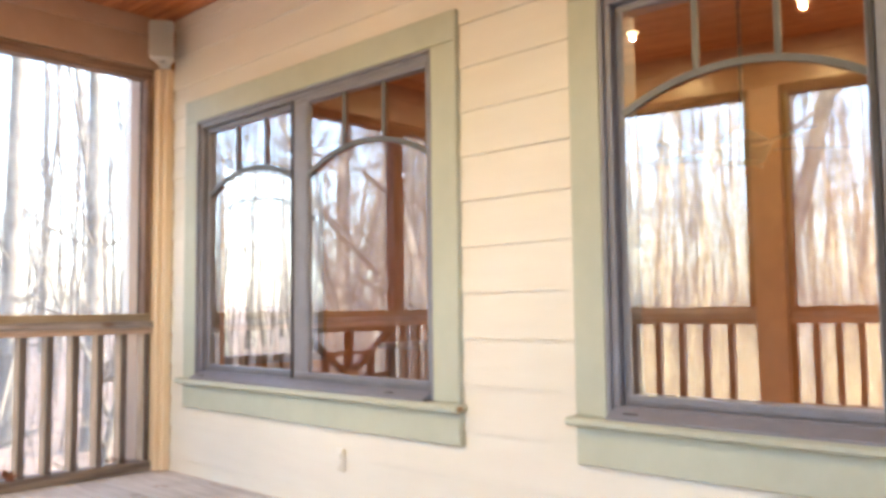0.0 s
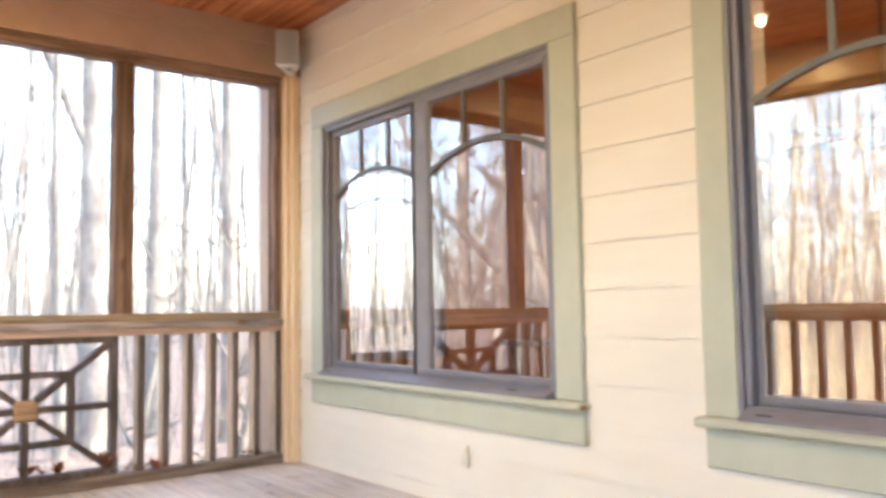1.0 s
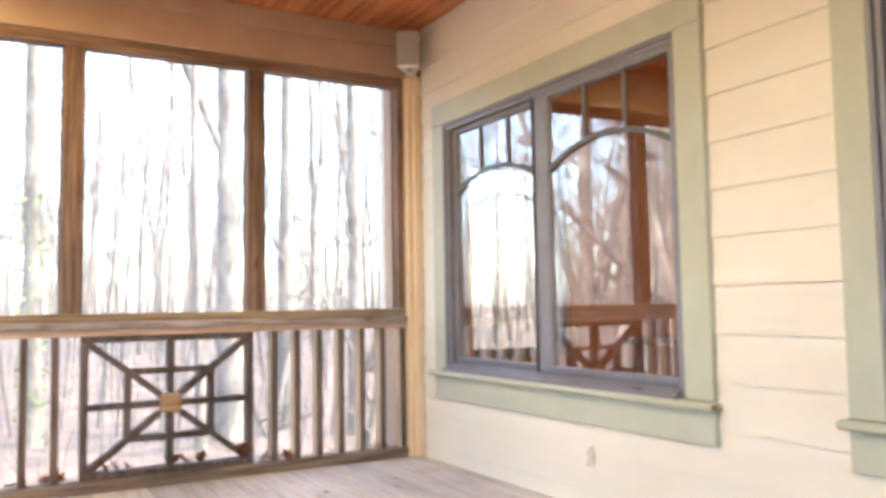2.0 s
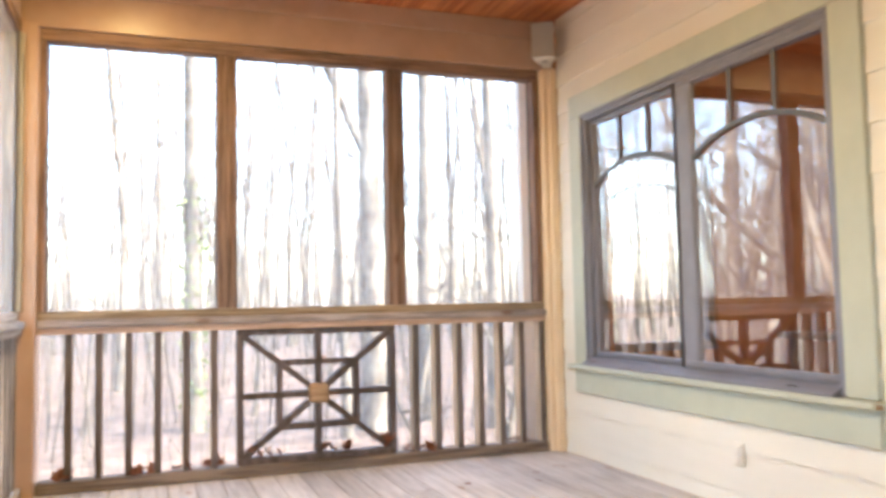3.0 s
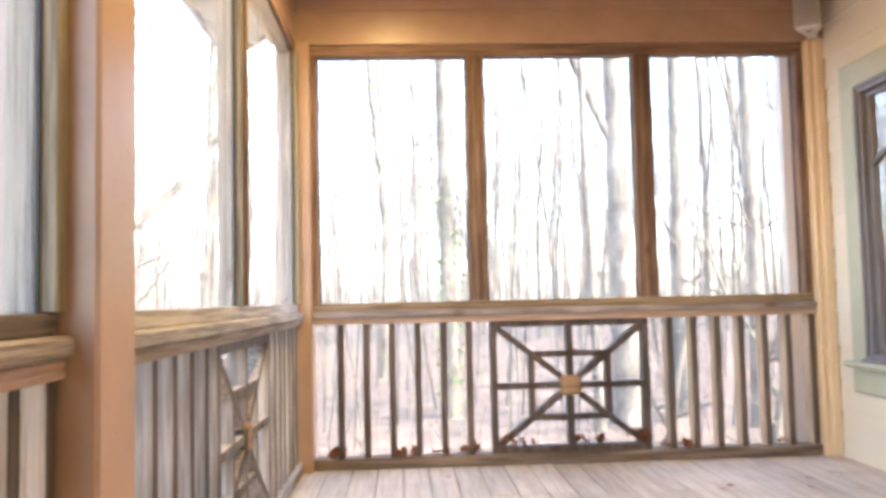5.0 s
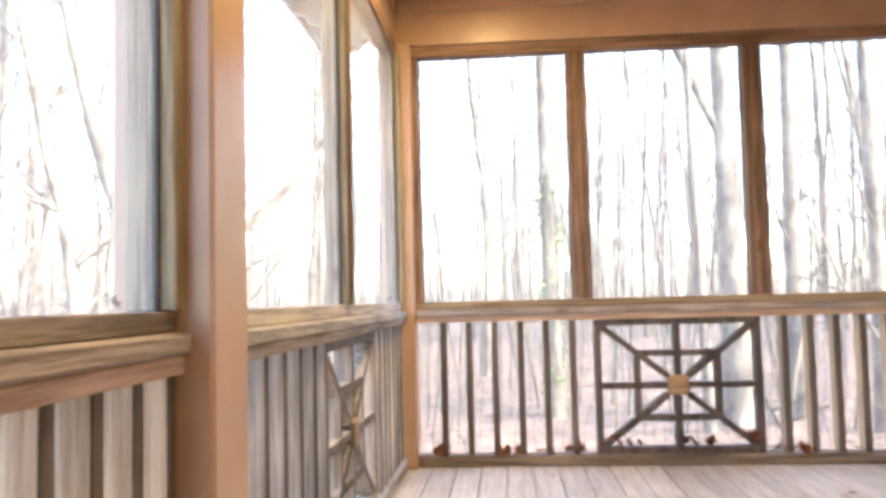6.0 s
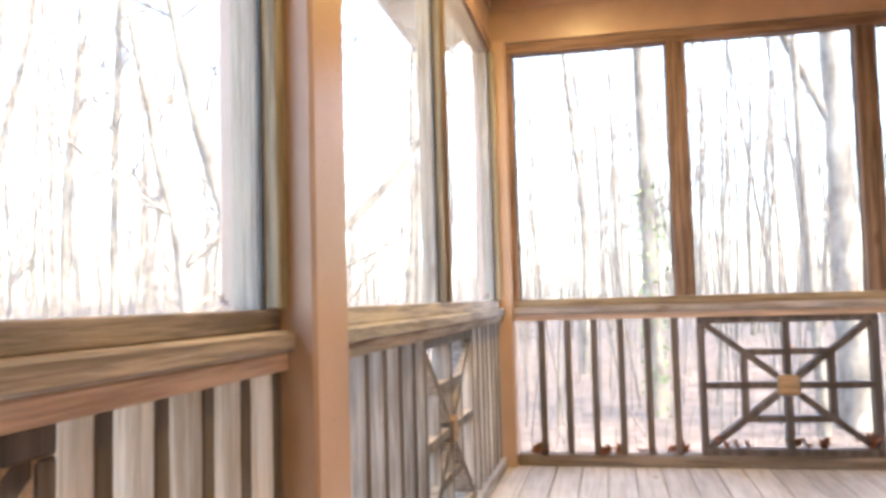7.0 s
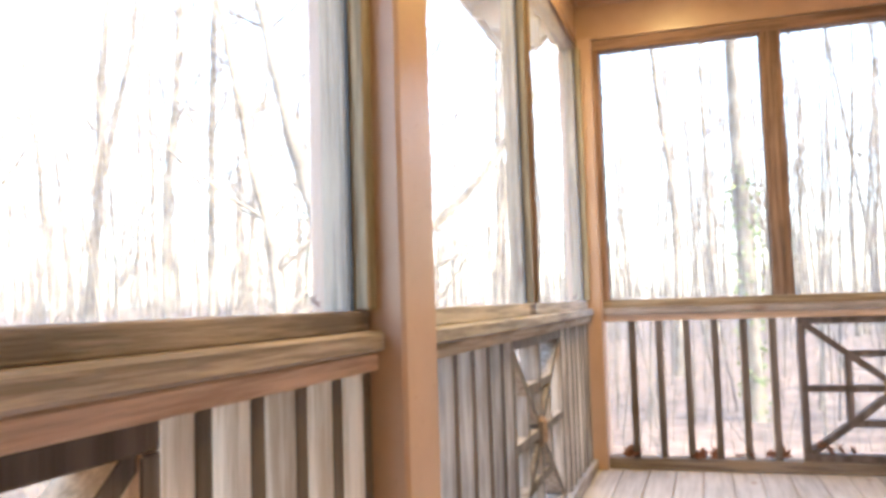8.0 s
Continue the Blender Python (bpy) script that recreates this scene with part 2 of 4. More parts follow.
# beams over the openings, each with a frieze board at the ceiling
beam = tagged(empty("beam_north", (0.8, YB, ZB)), "tan painted boxed beam over the far screens", "beam", kind="structure")
box("beam_box", (XP, XH, YB, YB + 0.16, ZB, ZC), TAN, beam, bevel=0.004)
box("frieze_board", (XL + 0.01, XH - 0.002, YB - 0.018, YB - 0.001, 2.652, ZC - 0.002), TAN, beam)
beam = tagged(empty("beam_west", (XL, 1.0, ZB)), "tan painted boxed beam over the long side screens", "beam", kind="structure")
box("beam_box", (XL - 0.15, XL - 0.01, Y0, YB - 0.002, ZB, ZC), TAN, beam, bevel=0.004)
box("frieze_board", (XL - 0.009, XL + 0.008, Y0, YB - 0.02, 2.652, ZC - 0.002), TAN, beam)

# the house wall: core with window openings, cut into piers and bands
WINDOWS = {"window_1": (2.395, 4.322), "window_2": (-0.30, 1.556)}
WZ0, WZ1 = 0.567, 2.069
wall = tagged(empty("wall_east", (XH, 1.0, 0)), "cream painted lap-sided house wall with two windows", "wall", kind="structure")
spans, cur = [], Y0
for a, b in sorted(WINDOWS.values()):
    spans.append((cur, a))
    cur = b
spans.append((cur, YB + 0.16))
for a, b in spans:
    box("wall_pier", (XH + 0.022, XH + 0.17, a, b, -0.3, 5.6), PLASTER, wall, bevel=0)
for a, b in WINDOWS.values():
    box("wall_band", (XH + 0.022, XH + 0.17, a, b, -0.3, WZ0), PLASTER, wall, bevel=0)
    box("wall_band", (XH + 0.022, XH + 0.17, a, b, WZ1, 5.6), PLASTER, wall, bevel=0)

# porch end behind the camera
wall_s = box("wall_south", (XP, XH + 0.17, Y0 - 0.15, Y0, -0.3, 3.2), TAN, bevel=0)
tagged(wall_s, "tan painted wall closing the porch end", "wall", kind="structure")

# roof over the porch, rising towards the house, with an overhang outside
def roof():
    th = tagged(empty("roof", (-1.22, 1.0, 2.5)), "dark shingled porch roof with painted eaves and rake boards", "roof", kind="structure")
    k = math.tan(radians(30))
    def slab(name, x0, x1, y0, y1, up, t, mat):
        bm = bmesh.new()
        z = lambda x: 2.56 + (x + 1.113) * k + up
        co = [(x0, y0, z(x0)), (x1, y0, z(x1)), (x1, y1, z(x1)), (x0, y1, z(x0))]
        lo = [bm.verts.new(c) for c in co]
        hi = [bm.verts.new((c[0], c[1], c[2] + t)) for c in co]
        bm.faces.new(lo[::-1])
        bm.faces.new(hi)
        for i in range(4):
            bm.faces.new((lo[i], lo[(i + 1) % 4], hi[(i + 1) % 4], hi[i]))
        part(name, bm, mat, th)
    slab("soffit", -1.113, 5.1, Y0 - 0.4, 5.22, 0, 0.03, SOFFIT)
    slab("shingles", -1.153, 5.1, Y0 - 0.42, 5.27, 0.16, 0.03, SHINGLE)
    slab("rake_board", -1.113, 5.1, 5.222, 5.26, -0.03, 0.19, SOFFIT)
    box("fascia", (-1.138, -1.1132, Y0 - 0.4, 5.26, 2.52, 2.72), SOFFIT, th)
    # scroll-cut rafter tails under the eave
    prof = [(0, 0.10), (-0.36, 0.0), (-0.36, -0.05), (-0.30, -0.07), (-0.27, -0.13), (-0.17, -0.15), (-0.13, -0.23), (0, -0.25)]
    for yy in (4.2,):
        bm = bmesh.new()
        f0 = [bm.verts.new((-0.753 + x, yy, 2.56 + z)) for x, z in prof]
        f1 = [bm.verts.new((-0.753 + x, yy + 0.05, 2.56 + z)) for x, z in prof]
        bm.faces.new(f0[::-1])
        bm.faces.new(f1)
        for i in range(len(prof)):
            j = (i + 1) % len(prof)
            bm.faces.new((f0[i], f0[j], f1[j], f1[i]))
        bmesh.ops.recalc_face_normals(bm, faces=bm.faces)
        part("rafter_tail", bm, SOFFIT, th)
    def down(name, t0, t, mat):
        bm = bmesh.new()
        z = lambda x: 2.56 + (5.1 + 1.113) * k - (x - 5.1) * k + t0
        co = [(5.1, Y0 - 0.4), (8.4, Y0 - 0.4), (8.4, 5.57), (5.1, 5.57)]
        lo = [bm.verts.new((x, y, z(x))) for x, y in co]
        hi = [bm.verts.new((x, y, z(x) + t)) for x, y in co]
        bm.faces.new(lo[::-1])
        bm.faces.new(hi)
        for i in range(4):
            bm.faces.new((lo[i], lo[(i + 1) % 4], hi[(i + 1) % 4], hi[i]))
        part(name, bm, mat, th)
    down("soffit", 0.0, 0.03, SOFFIT)
    down("shingles", 0.16, 0.03, SHINGLE)
    # gable fill above the far beam
    bm = bmesh.new()
    tri = [(XP, ZC), (XH, ZC), (XH, 4.62), (XP, 2.76)]
    f0 = [bm.verts.new((x, YB + 0.02, z)) for x, z in tri]
    f1 = [bm.verts.new((x, YB + 0.14, z)) for x, z in tri]
    bm.faces.new(f0)
    bm.faces.new(f1[::-1])
    for i in range(4):
        j = (i + 1) % 4
        bm.faces.new((f0[i], f1[i], f1[j], f0[j]))
    part("gable", bm, SIDING, th)


roof()


# ---- under and behind the porch ----
deck = tagged(empty("deck_frame", (0.8, 0.7, -1.4)), "weathered timber posts and rim boards carrying the porch", "deck frame", kind="structure")
box("rim_board", (XP - 0.04, XP - 0.002, Y0, YB + 0.174, -0.30, -0.002), WOOD["y"], deck)
box("rim_board", (XP - 0.04, XH, YB + 0.156, YB + 0.194, -0.30, -0.002), WOOD["x"], deck)
for x in (XP + 0.02, 0.9, 2.3):
    for y in (4.66, 1.7, -1.2, Y0 + 0.15):
        box("deck_post", (x, x + 0.14, y, y + 0.14, -2.0, -0.302), WOOD["z"], deck, bevel=0.006)
shell = tagged(empty("house_shell", (5.0, 1.0, -1.5)), "cream house walls and concrete base behind the porch", "house", kind="structure")
box("foundation", (XH + 0.03, 7.9, Y0, 5.35, -2.0, -0.305), SOFFIT, shell, bevel=0)
box("outer_wall", (7.73, 7.9, Y0, 5.35, -0.3, 4.7), SIDING, shell, bevel=0)
box("outer_wall", (XH + 0.175, 7.72, Y0 - 0.001, Y0 + 0.06, -0.3, 4.7), SIDING, shell, bevel=0)
for d in ((XH + 0.022, 3.07, -0.3, 4.6), (4.07, 7.72, -0.3, 4.6), (3.071, 4.069, -0.3, 0.55), (3.071, 4.069, 2.06, 4.6)):
    box("outer_wall", (d[0], d[1], 5.265, 5.35, d[2], d[3]), SIDING, shell, bevel=0)


# ---- columns and corner posts ----
CX = -0.548           # porch face of the columns


def column(y):
    c = tagged(empty("column", (XL, y, 0)), "square boxed porch column in tan paint", "column", group="porch columns", kind="structure")
    box("shaft", (CX - CW, CX, y, y + CW, 0, ZB), TAN, c, bevel=0.008)
    return c


for y in COLS:
    column(y)
c = tagged(empty("corner_post_west", (-0.6, YB, 0)), "tan painted corner post between the two screen walls", "post", kind="structure")
box("shaft", (XP, -0.544, YB - 0.056, YB + 0.154, 0, ZB), TAN, c, bevel=0.006)
c = tagged(empty("corner_post_east", (2.43, YB, 0)), "cream painted corner post against the house siding", "post", kind="structure")
box("shaft", (2.400, XH + 0.02, YB - 0.041, YB + 0.154, 0, ZB), CREAM, c, bevel=0.006)
box("corner_bead", (2.432, XH - 0.004, YB - 0.076, YB - 0.043, 0, ZB), CREAM, c, bevel=0.005)


# ---- screen framing: along a wall run, placed by a matrix; u runs along the wall, v outwards ----
TO_NORTH = Matrix(((1, 0, 0, 0), (0, 1, 0, YB), (0, 0, 1, 0), (0, 0, 0, 1)))       # u = x, v = y - YB
TO_WEST = Matrix(((0, -1, 0, XL + 0.014), (1, 0, 0, 0), (0, 0, 1, 0), (0, 0, 0, 1)))  # u = y, v = XL + 0.014 - x


def screens(name, m, u0, u1, mullions, mats, label, mw=0.108, plate=None, lift=0.0):
    th = tagged(empty(name, m @ Vector(((u0 + u1) / 2, 0.05, 0.9))), label, "screen wall", group="porch screens")
    sx, sz = mats
    west = sx == "y"
    v0, v1 = (-0.006, 0.026) if west else (0.014, 0.108)
    vs = 0.030 if west else 0.094        # plane of the mesh
    zb, zt = 0.942, 2.388
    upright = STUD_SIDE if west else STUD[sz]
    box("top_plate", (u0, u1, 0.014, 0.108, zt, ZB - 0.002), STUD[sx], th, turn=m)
    box("bottom_plate", (u0, u1, 0.010, 0.108, 0.897 + lift, zb), plate or WOOD[sx], th, turn=m)
    spots = [("side_stud", u0, u0 + 0.042)] + [("mullion", c - mw / 2, c + mw / 2) for c in mullions] + [("side_stud", u1 - 0.042, u1)]
    for kind, a, b in spots:
        ob = box(kind, (a, b, v0, v1, zb + 0.001, zt - 0.001), upright, th, turn=m)
        if west:
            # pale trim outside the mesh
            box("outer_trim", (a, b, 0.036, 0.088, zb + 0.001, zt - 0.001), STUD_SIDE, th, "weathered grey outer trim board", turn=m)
        if kind == "mullion":
            c = (a + b) / 2
            # long side: backlit shade of batten and mullion face put into the colour
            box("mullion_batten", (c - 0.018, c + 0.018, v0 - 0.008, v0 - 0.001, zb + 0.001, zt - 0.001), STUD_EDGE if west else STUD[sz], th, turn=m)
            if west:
                shade_side(ob, STUD_EDGE)
    for (_, _, a), (_, b, _) in zip(spots, spots[1:]):
        bm = bmesh.new()
        bm.faces.new([bm.verts.new(m @ Vector((u, vs, z))) for u, z in ((a, zb), (b, zb), (b, zt), (a, zt))])
        part("screen_mesh", bm, SCREEN, th, "fine grey insect screen")
        # spline strip that holds the mesh
        bm = bmesh.new()
        for d in ((a, a + 0.008, zb, zt), (b - 0.008, b, zb, zt)):
            add_box(bm, d[0], d[1], vs - 0.008, vs - 0.001, d[2], d[3], bevel=0.001, turn=m)
        part("spline", bm, DARK, th)
    return th


screens("screen_wall", TO_NORTH, -0.552, 2.396, (0.422, 1.421), "xz", "three tall insect screens in weathered pine framing above the railing", plate=PLATE)
screens("screen_wall", TO_WEST, COLS[0] + CW + 0.004, YB - 0.06, (3.10,), "yz", "two insect screens in weathered pine framing beside the column", plate=BLEACH["y"])
screens("screen_wall", TO_WEST, COLS[1] + CW + 0.004, COLS[0] - 0.004, (0.27,), "yz", "wide insect screens in weathered pine framing along the porch", lift=0.006)
screens("screen_wall", TO_WEST, Y0 + 0.004, COLS[1] - 0.004, (-2.2,), "yz", "insect screens in weathered pine framing at the porch end")


# ---- railings ----
def bar(bm, m, a, b, w, v0, v1):
    """A flat bar in the wall's plane from a to b (u, z), w wide."""
    d = Vector((b[0] - a[0], b[1] - a[1]))
    ang = math.atan2(d.y, d.x)
    t = m @ Matrix.Translation(((a[0] + b[0]) / 2, 0, (a[1] + b[1]) / 2)) @ Matrix.Rotation(-ang, 4, "Y")
    add_box(bm, -d.length / 2, d.length / 2, v0, v1, -w / 2, w / 2, bevel=0.002, turn=t)


def medallion(th, m, c, z0, z1, v0, v1, stain, h=0.463, face=None):
    """Web-like lattice panel: frame, inner square, cross, diagonals and a cedar block."""
    w = 0.036
    zc = (z0 + z1) / 2
    bm = bmesh.new()
    add_box(bm, c - h, c + h, v0, v1, z1 - w, z1, turn=m)
    md = part("medallion", bm, stain, th, "silvered web-pattern lattice panel" if face is GREYBAR else "dark stained web-pattern lattice panel")
    bars = [md]
    for d in ((c - h, c + h, z0, z0 + w), (c - h, c - h + w, z0 + w + 0.001, z1 - w - 0.001), (c + h - w, c + h, z0 + w + 0.001, z1 - w - 0.001)):
        bars.append(box("frame_bar", (d[0], d[1], v0, v1, d[2], d[3]), stain, md, turn=m))
    e0, e1 = v0 + 0.004, v1 - 0.004
    iu, iz = 0.225, 0.182
    for su, sz in ((1, 1), (-1, 1), (1, -1), (-1, -1)):
        bm = bmesh.new()
        bar(bm, m, (c + su * 0.055, zc + sz * 0.05), (c + su * (h - w), zc + sz * ((z1 - z0) / 2 - w)), 0.034, e0 + 0.002, e1 - 0.002)
        bars.append(part("diagonal_bar", bm, stain, md))
    for a, b in (((c - h + w, zc), (c - 0.06, zc)), ((c + 0.06, zc), (c + h - w, zc)), ((c, z0 + w), (c, zc - 0.06)), ((c, zc + 0.06), (c, z1 - w))):
        bm = bmesh.new()
        bar(bm, m, a, b, 0.034, e0, e1)
        bars.append(part("cross_bar", bm, stain, md))
    for a, b in (((c - iu, zc + iz), (c + iu, zc + iz)), ((c - iu, zc - iz), (c + iu, zc - iz)), ((c - iu, zc - iz), (c - iu, zc + iz)), ((c + iu, zc - iz), (c + iu, zc + iz))):
        bm = bmesh.new()
        bar(bm, m, a, b, 0.034, e0 + 0.004, e1 - 0.004)
        bars.append(part("inner_bar", bm, stain, md))
    # bars' porch faces darker, sides pale as if daylit: light put into the colour
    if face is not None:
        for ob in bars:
            shade_side(ob, face)
    bm = bmesh.new()
    add_box(bm, c - 0.058, c + 0.058, v0 - 0.007, v1 - 0.012, zc - 0.055, zc + 0.055, bevel=0.013, turn=m)
    ob = part("centre_block", bm, BLOCK, md, "square cedar centre block with chamfered edges")
    # long-side block: shade of its near side put into the colour
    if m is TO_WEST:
        shade_side(ob, EDGE, (0, -1, 0))


def railing(m, u0, u1, balusters, med, axis, label, mats=None, lift=0.0):
    cap, sub, bal, stain = mats or (WOOD[axis], SUBR[axis], BALU, BARK_BAR)
    th = tagged(empty("railing", m @ Vector(((u0 + u1) / 2, 0.05, 0))), label, "railing", group="porch railings")
    box("cap_rail", (u0, u1, -0.022, 0.118, 0.857 + lift, 0.896 + lift), cap, th, bevel=0.006, turn=m)
    box("sub_rail", (u0, u1, -0.006, 0.032, 0.820 + lift, 0.855 + lift), sub, th, bevel=0.004, turn=m)
    box("bottom_rail", (u0, u1, -0.012, 0.10, 0.002, 0.062), SHADED_RAIL if axis == "x" else cap, th, bevel=0.005, turn=m)
    z0, z1 = 0.063, 0.819 + lift
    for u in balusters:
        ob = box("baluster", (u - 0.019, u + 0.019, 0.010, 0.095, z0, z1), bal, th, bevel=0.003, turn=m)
        # shade of the porch-facing side put into the colour; the other sides stay pale
        shade_side(ob, EDGE, (1, 0, 0) if axis == "y" else (0, -1, 0))
    bm = bmesh.new()
    bm.faces.new([bm.verts.new(m @ Vector((u, 0.101, z))) for u, z in ((u0 + 0.002, 0.063), (u1 - 0.002, 0.063), (u1 - 0.002, 0.855), (u0 + 0.002, 0.855))])
    part("lower_screen", bm, LOWER_SCREEN, th, "fine grey insect screen behind the balusters")
    for c in med:
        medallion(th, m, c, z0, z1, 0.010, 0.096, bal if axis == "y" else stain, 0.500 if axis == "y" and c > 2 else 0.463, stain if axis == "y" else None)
    return th


def row(a, b, n):
    return [a + (b - a) * i / (n - 1) for i in range(n)]


railing(TO_NORTH, -0.542, 2.398, row(-0.391, 0.350, 6) + row(1.527, 2.374, 7), (0.936,), "x", "weathered pine railing with a dark web-pattern medallion panel",
        (WOOD["x"], SUBR["x"], BALU_BROWN, BARK_BAR))
railing(TO_WEST, COLS[0] + CW + 0.002, YB - 0.058, row(1.87, 2.56, 5) + row(3.84, 4.58, 6), (3.200,), "y", "silvered pine railing with a lattice medallion and wide balusters",
        (BLEACH["y"], BLEACH_SUB, BALU_GREY, GREYBAR))
railing(TO_WEST, COLS[1] + CW + 0.002, COLS[0] - 0.002, row(0.92, 1.458, 5) + row(-1.20, -0.20, 7), (0.368,), "y", "weathered pine railing beside the tan column", lift=0.006)
railing(TO_WEST, Y0 + 0.002, COLS[1] - 0.002, row(Y0 + 0.1, COLS[1] - 0.1, 13), (), "y", "weathered pine railing at the porch end")


# ---- windows ----
def arch_bar(bm, x, ya, yb, z_side, z_top, w, d, k=0.0):
    """A flat segmental arch muntin between two pane edges."""
    half, rise = (yb - ya) / 2, z_top - z_side
    r = (half * half + rise * rise) / (2 * rise)
    c, zc = (ya + yb) / 2, z_top - r
    span = math.asin(half / r)
    ring = []
    for i in range(25):
        t = -span + 2 * span * i / 24
        ring.append([bm.verts.new((xx + k * math.sin(t) * rr, c + math.sin(t) * rr, zc + math.cos(t) * rr)) for xx, rr in ((x, r - w / 2), (x, r + w / 2), (x + d, r + w / 2), (x + d, r - w / 2))])
    for p, q in zip(ring, ring[1:]):
        for k in range(4):
            bm.faces.new((p[k], p[(k + 1) % 4], q[(k + 1) % 4], q[k]))
    return lambda y: zc + math.sqrt(max(r * r - (y - c) ** 2, 0))


def window(name, ya, yb, tilts, label):
    th = tagged(empty(name, (XH, (ya + yb) / 2, WZ0)), label, "window", group="porch windows", kind="structure")
    x0 = XH - 0.012          # outer face of the frame
    casing_x = (XH - 0.028, XH + 0.001)
    box("head_casing", (*casing_x, ya - 0.150, yb + 0.128, WZ1 + 0.001, WZ1 + 0.135), SAGE, th, bevel=0.004)
    box("side_casing", (*casing_x, ya - 0.150, ya - 0.001, WZ0 - 0.002, WZ1), SAGE, th, bevel=0.004)
    box("side_casing", (*casing_x, yb + 0.001, yb + 0.128, WZ0 - 0.002, WZ1), SAGE, th, bevel=0.004)
    bm = bmesh.new()
    add_box(bm, XH - 0.075, XH + 0.02, ya - 0.170, yb + 0.150, WZ0 - 0.034, WZ0 - 0.003, bevel=0.009)
    sill = part("sill", bm, SAGE, th, "sage painted rounded sill")
    box("worn_end", (XH - 0.064, XH - 0.032, ya - 0.1725, ya - 0.1698, WZ0 - 0.028, WZ0 - 0.010), BLOCK, sill, "bare brown worn sill end", bevel=0.001)
    box("apron", (XH - 0.03, XH + 0.001, ya - 0.155, yb + 0.128, 0.394, WZ0 - 0.035), SAGE, th, bevel=0.004)
    # outer frame
    fw = 0.042
    bm = bmesh.new()
    for d in ((ya, yb, WZ1 - fw, WZ1), (ya, yb, WZ0, WZ0 + fw), (ya, ya + fw - 0.004, WZ0 + fw, WZ1 - fw), (yb - fw, yb, WZ0 + fw, WZ1 - fw)):
        add_box(bm, x0 + 0.002, x0 + 0.13, *d, bevel=0.004)
    ow = 0.017
    for d in ((ya, yb, WZ1 - ow, WZ1), (ya, ya + ow, WZ0, WZ1 - ow), (yb - ow, yb, WZ0, WZ1 - ow)):
        add_box(bm, x0 - 0.014, x0 + 0.001, *d, bevel=0.003)
    vs = add_box(bm, x0 - 0.056, x0 + 0.001, ya + 0.019, yb - 0.019, WZ0 - 0.001, WZ0 + 0.036, bevel=0)
    for v in vs:
        if v.co.x < x0 - 0.03 and v.co.z > WZ0 + 0.01:
            v.co.z -= 0.028
    part("window_frame", bm, VINYL, th, "grey clad window frame")
    mid = (ya + yb) / 2
    sashes = ((mid + 0.012, yb - fw, x0 + 0.036, (mid + 0.066, yb - fw - 0.032)), (ya + fw - 0.004, mid + 0.03, x0 + 0.002, (ya + fw + 0.004, mid - 0.090)))
    for (a, b, sx, (ga, gb)), tilt in zip(sashes, tilts):
        bm = bmesh.new()
        zt, zb = WZ1 - fw - 0.001, WZ0 + fw + 0.001
        depth = 0.080 if tilt < -1 else 0.032     # the leaning pane sits in a deeper sash
        gz0, gz1 = 0.645, 1.998
        for d in ((a, b, gz1, zt), (a, b, zb, gz0), (a, ga, gz0, gz1), (gb, b, gz0, gz1)):
            add_box(bm, sx, sx + depth, *d, bevel=0.003)
        for d in ((ga - 0.014, gb + 0.014, gz1 - 0.0005, gz1 + 0.014), (ga - 0.014, gb + 0.014, gz0 - 0.014, gz0 + 0.0005)):
            add_box(bm, sx - 0.006, sx - 0.0005, *d, bevel=0.002)
        for zz in (gz0 - 0.026, zb + 0.006):
            add_box(bm, sx - 0.004, sx - 0.0005, a + 0.004, b - 0.004, zz - 0.007, zz + 0.003, bevel=0.0015)
        add_box(bm, sx - 0.004, sx - 0.0005, ga - 0.022, ga - 0.012, gz0, gz1, bevel=0.0015)
        add_box(bm, sx - 0.004, sx - 0.0005, gb + 0.012, gb + 0.022, gz0, gz1, bevel=0.0015)
        sash = part("sash", bm, VINYL, th, "grey clad sliding sash")
        # pane, very slightly out of true
        bm = bmesh.new()
        gx, c = sx + (0.038 if tilt < -1 else 0.017), (ga + gb) / 2
        k = math.tan(radians(tilt))
        pts = [(gx + k * (y - c), y, z) for y, z in ((ga - 0.001, gz0 - 0.001), (gb + 0.001, gz0 - 0.001), (gb + 0.001, gz1 + 0.001), (ga - 0.001, gz1 + 0.001))]
        bm.faces.new([bm.verts.new(p) for p in pts])
        pane = part("pane", bm, GLASS, sash, "reflective window glass")
        pane.visible_shadow = False
        bm = bmesh.new()
        zf = arch_bar(bm, gx - 0.015, ga, gb, 1.625, 1.737, 0.024, 0.012, k)
        part("arched_muntin", bm, MUNT, sash, "pale grey arched glazing bar")
        for i in (1, 2):
            y = ga + (gb - ga) * i / 3
            bm = bmesh.new()
            add_box(bm, gx - 0.014 + k * (y - c), gx - 0.004 + k * (y - c), y - 0.011, y + 0.011, zf(y) + 0.012, gz1 - 0.001, bevel=0.003)
            part("muntin", bm, MUNT, sash)
    box("interlock", (x0 - 0.005, x0 + 0.034, mid + 0.0305, mid + 0.049, WZ0 + 0.045, WZ1 - 0.045), DARKGREY, th, bevel=0.002)
    # latch slots in the sill track
    bm = bmesh.new()
    for y in (ya + 0.25, yb - 0.1):
        add_box(bm, x0 - 0.034, x0 - 0.024, y - 0.028, y + 0.028, WZ0 + 0.010, WZ0 + 0.0235, bevel=0.002)
    part("weep_slots", bm, DARK, th)
    return th


window("window_1", *WINDOWS["window_1"], (-0.55, -0.55), "grey two-pane sliding window with arched muntins and sage casing")
window("window_2", *WINDOWS["window_2"], (-5.6, 0.0), "grey sliding window with an arched muntin and sage casing")


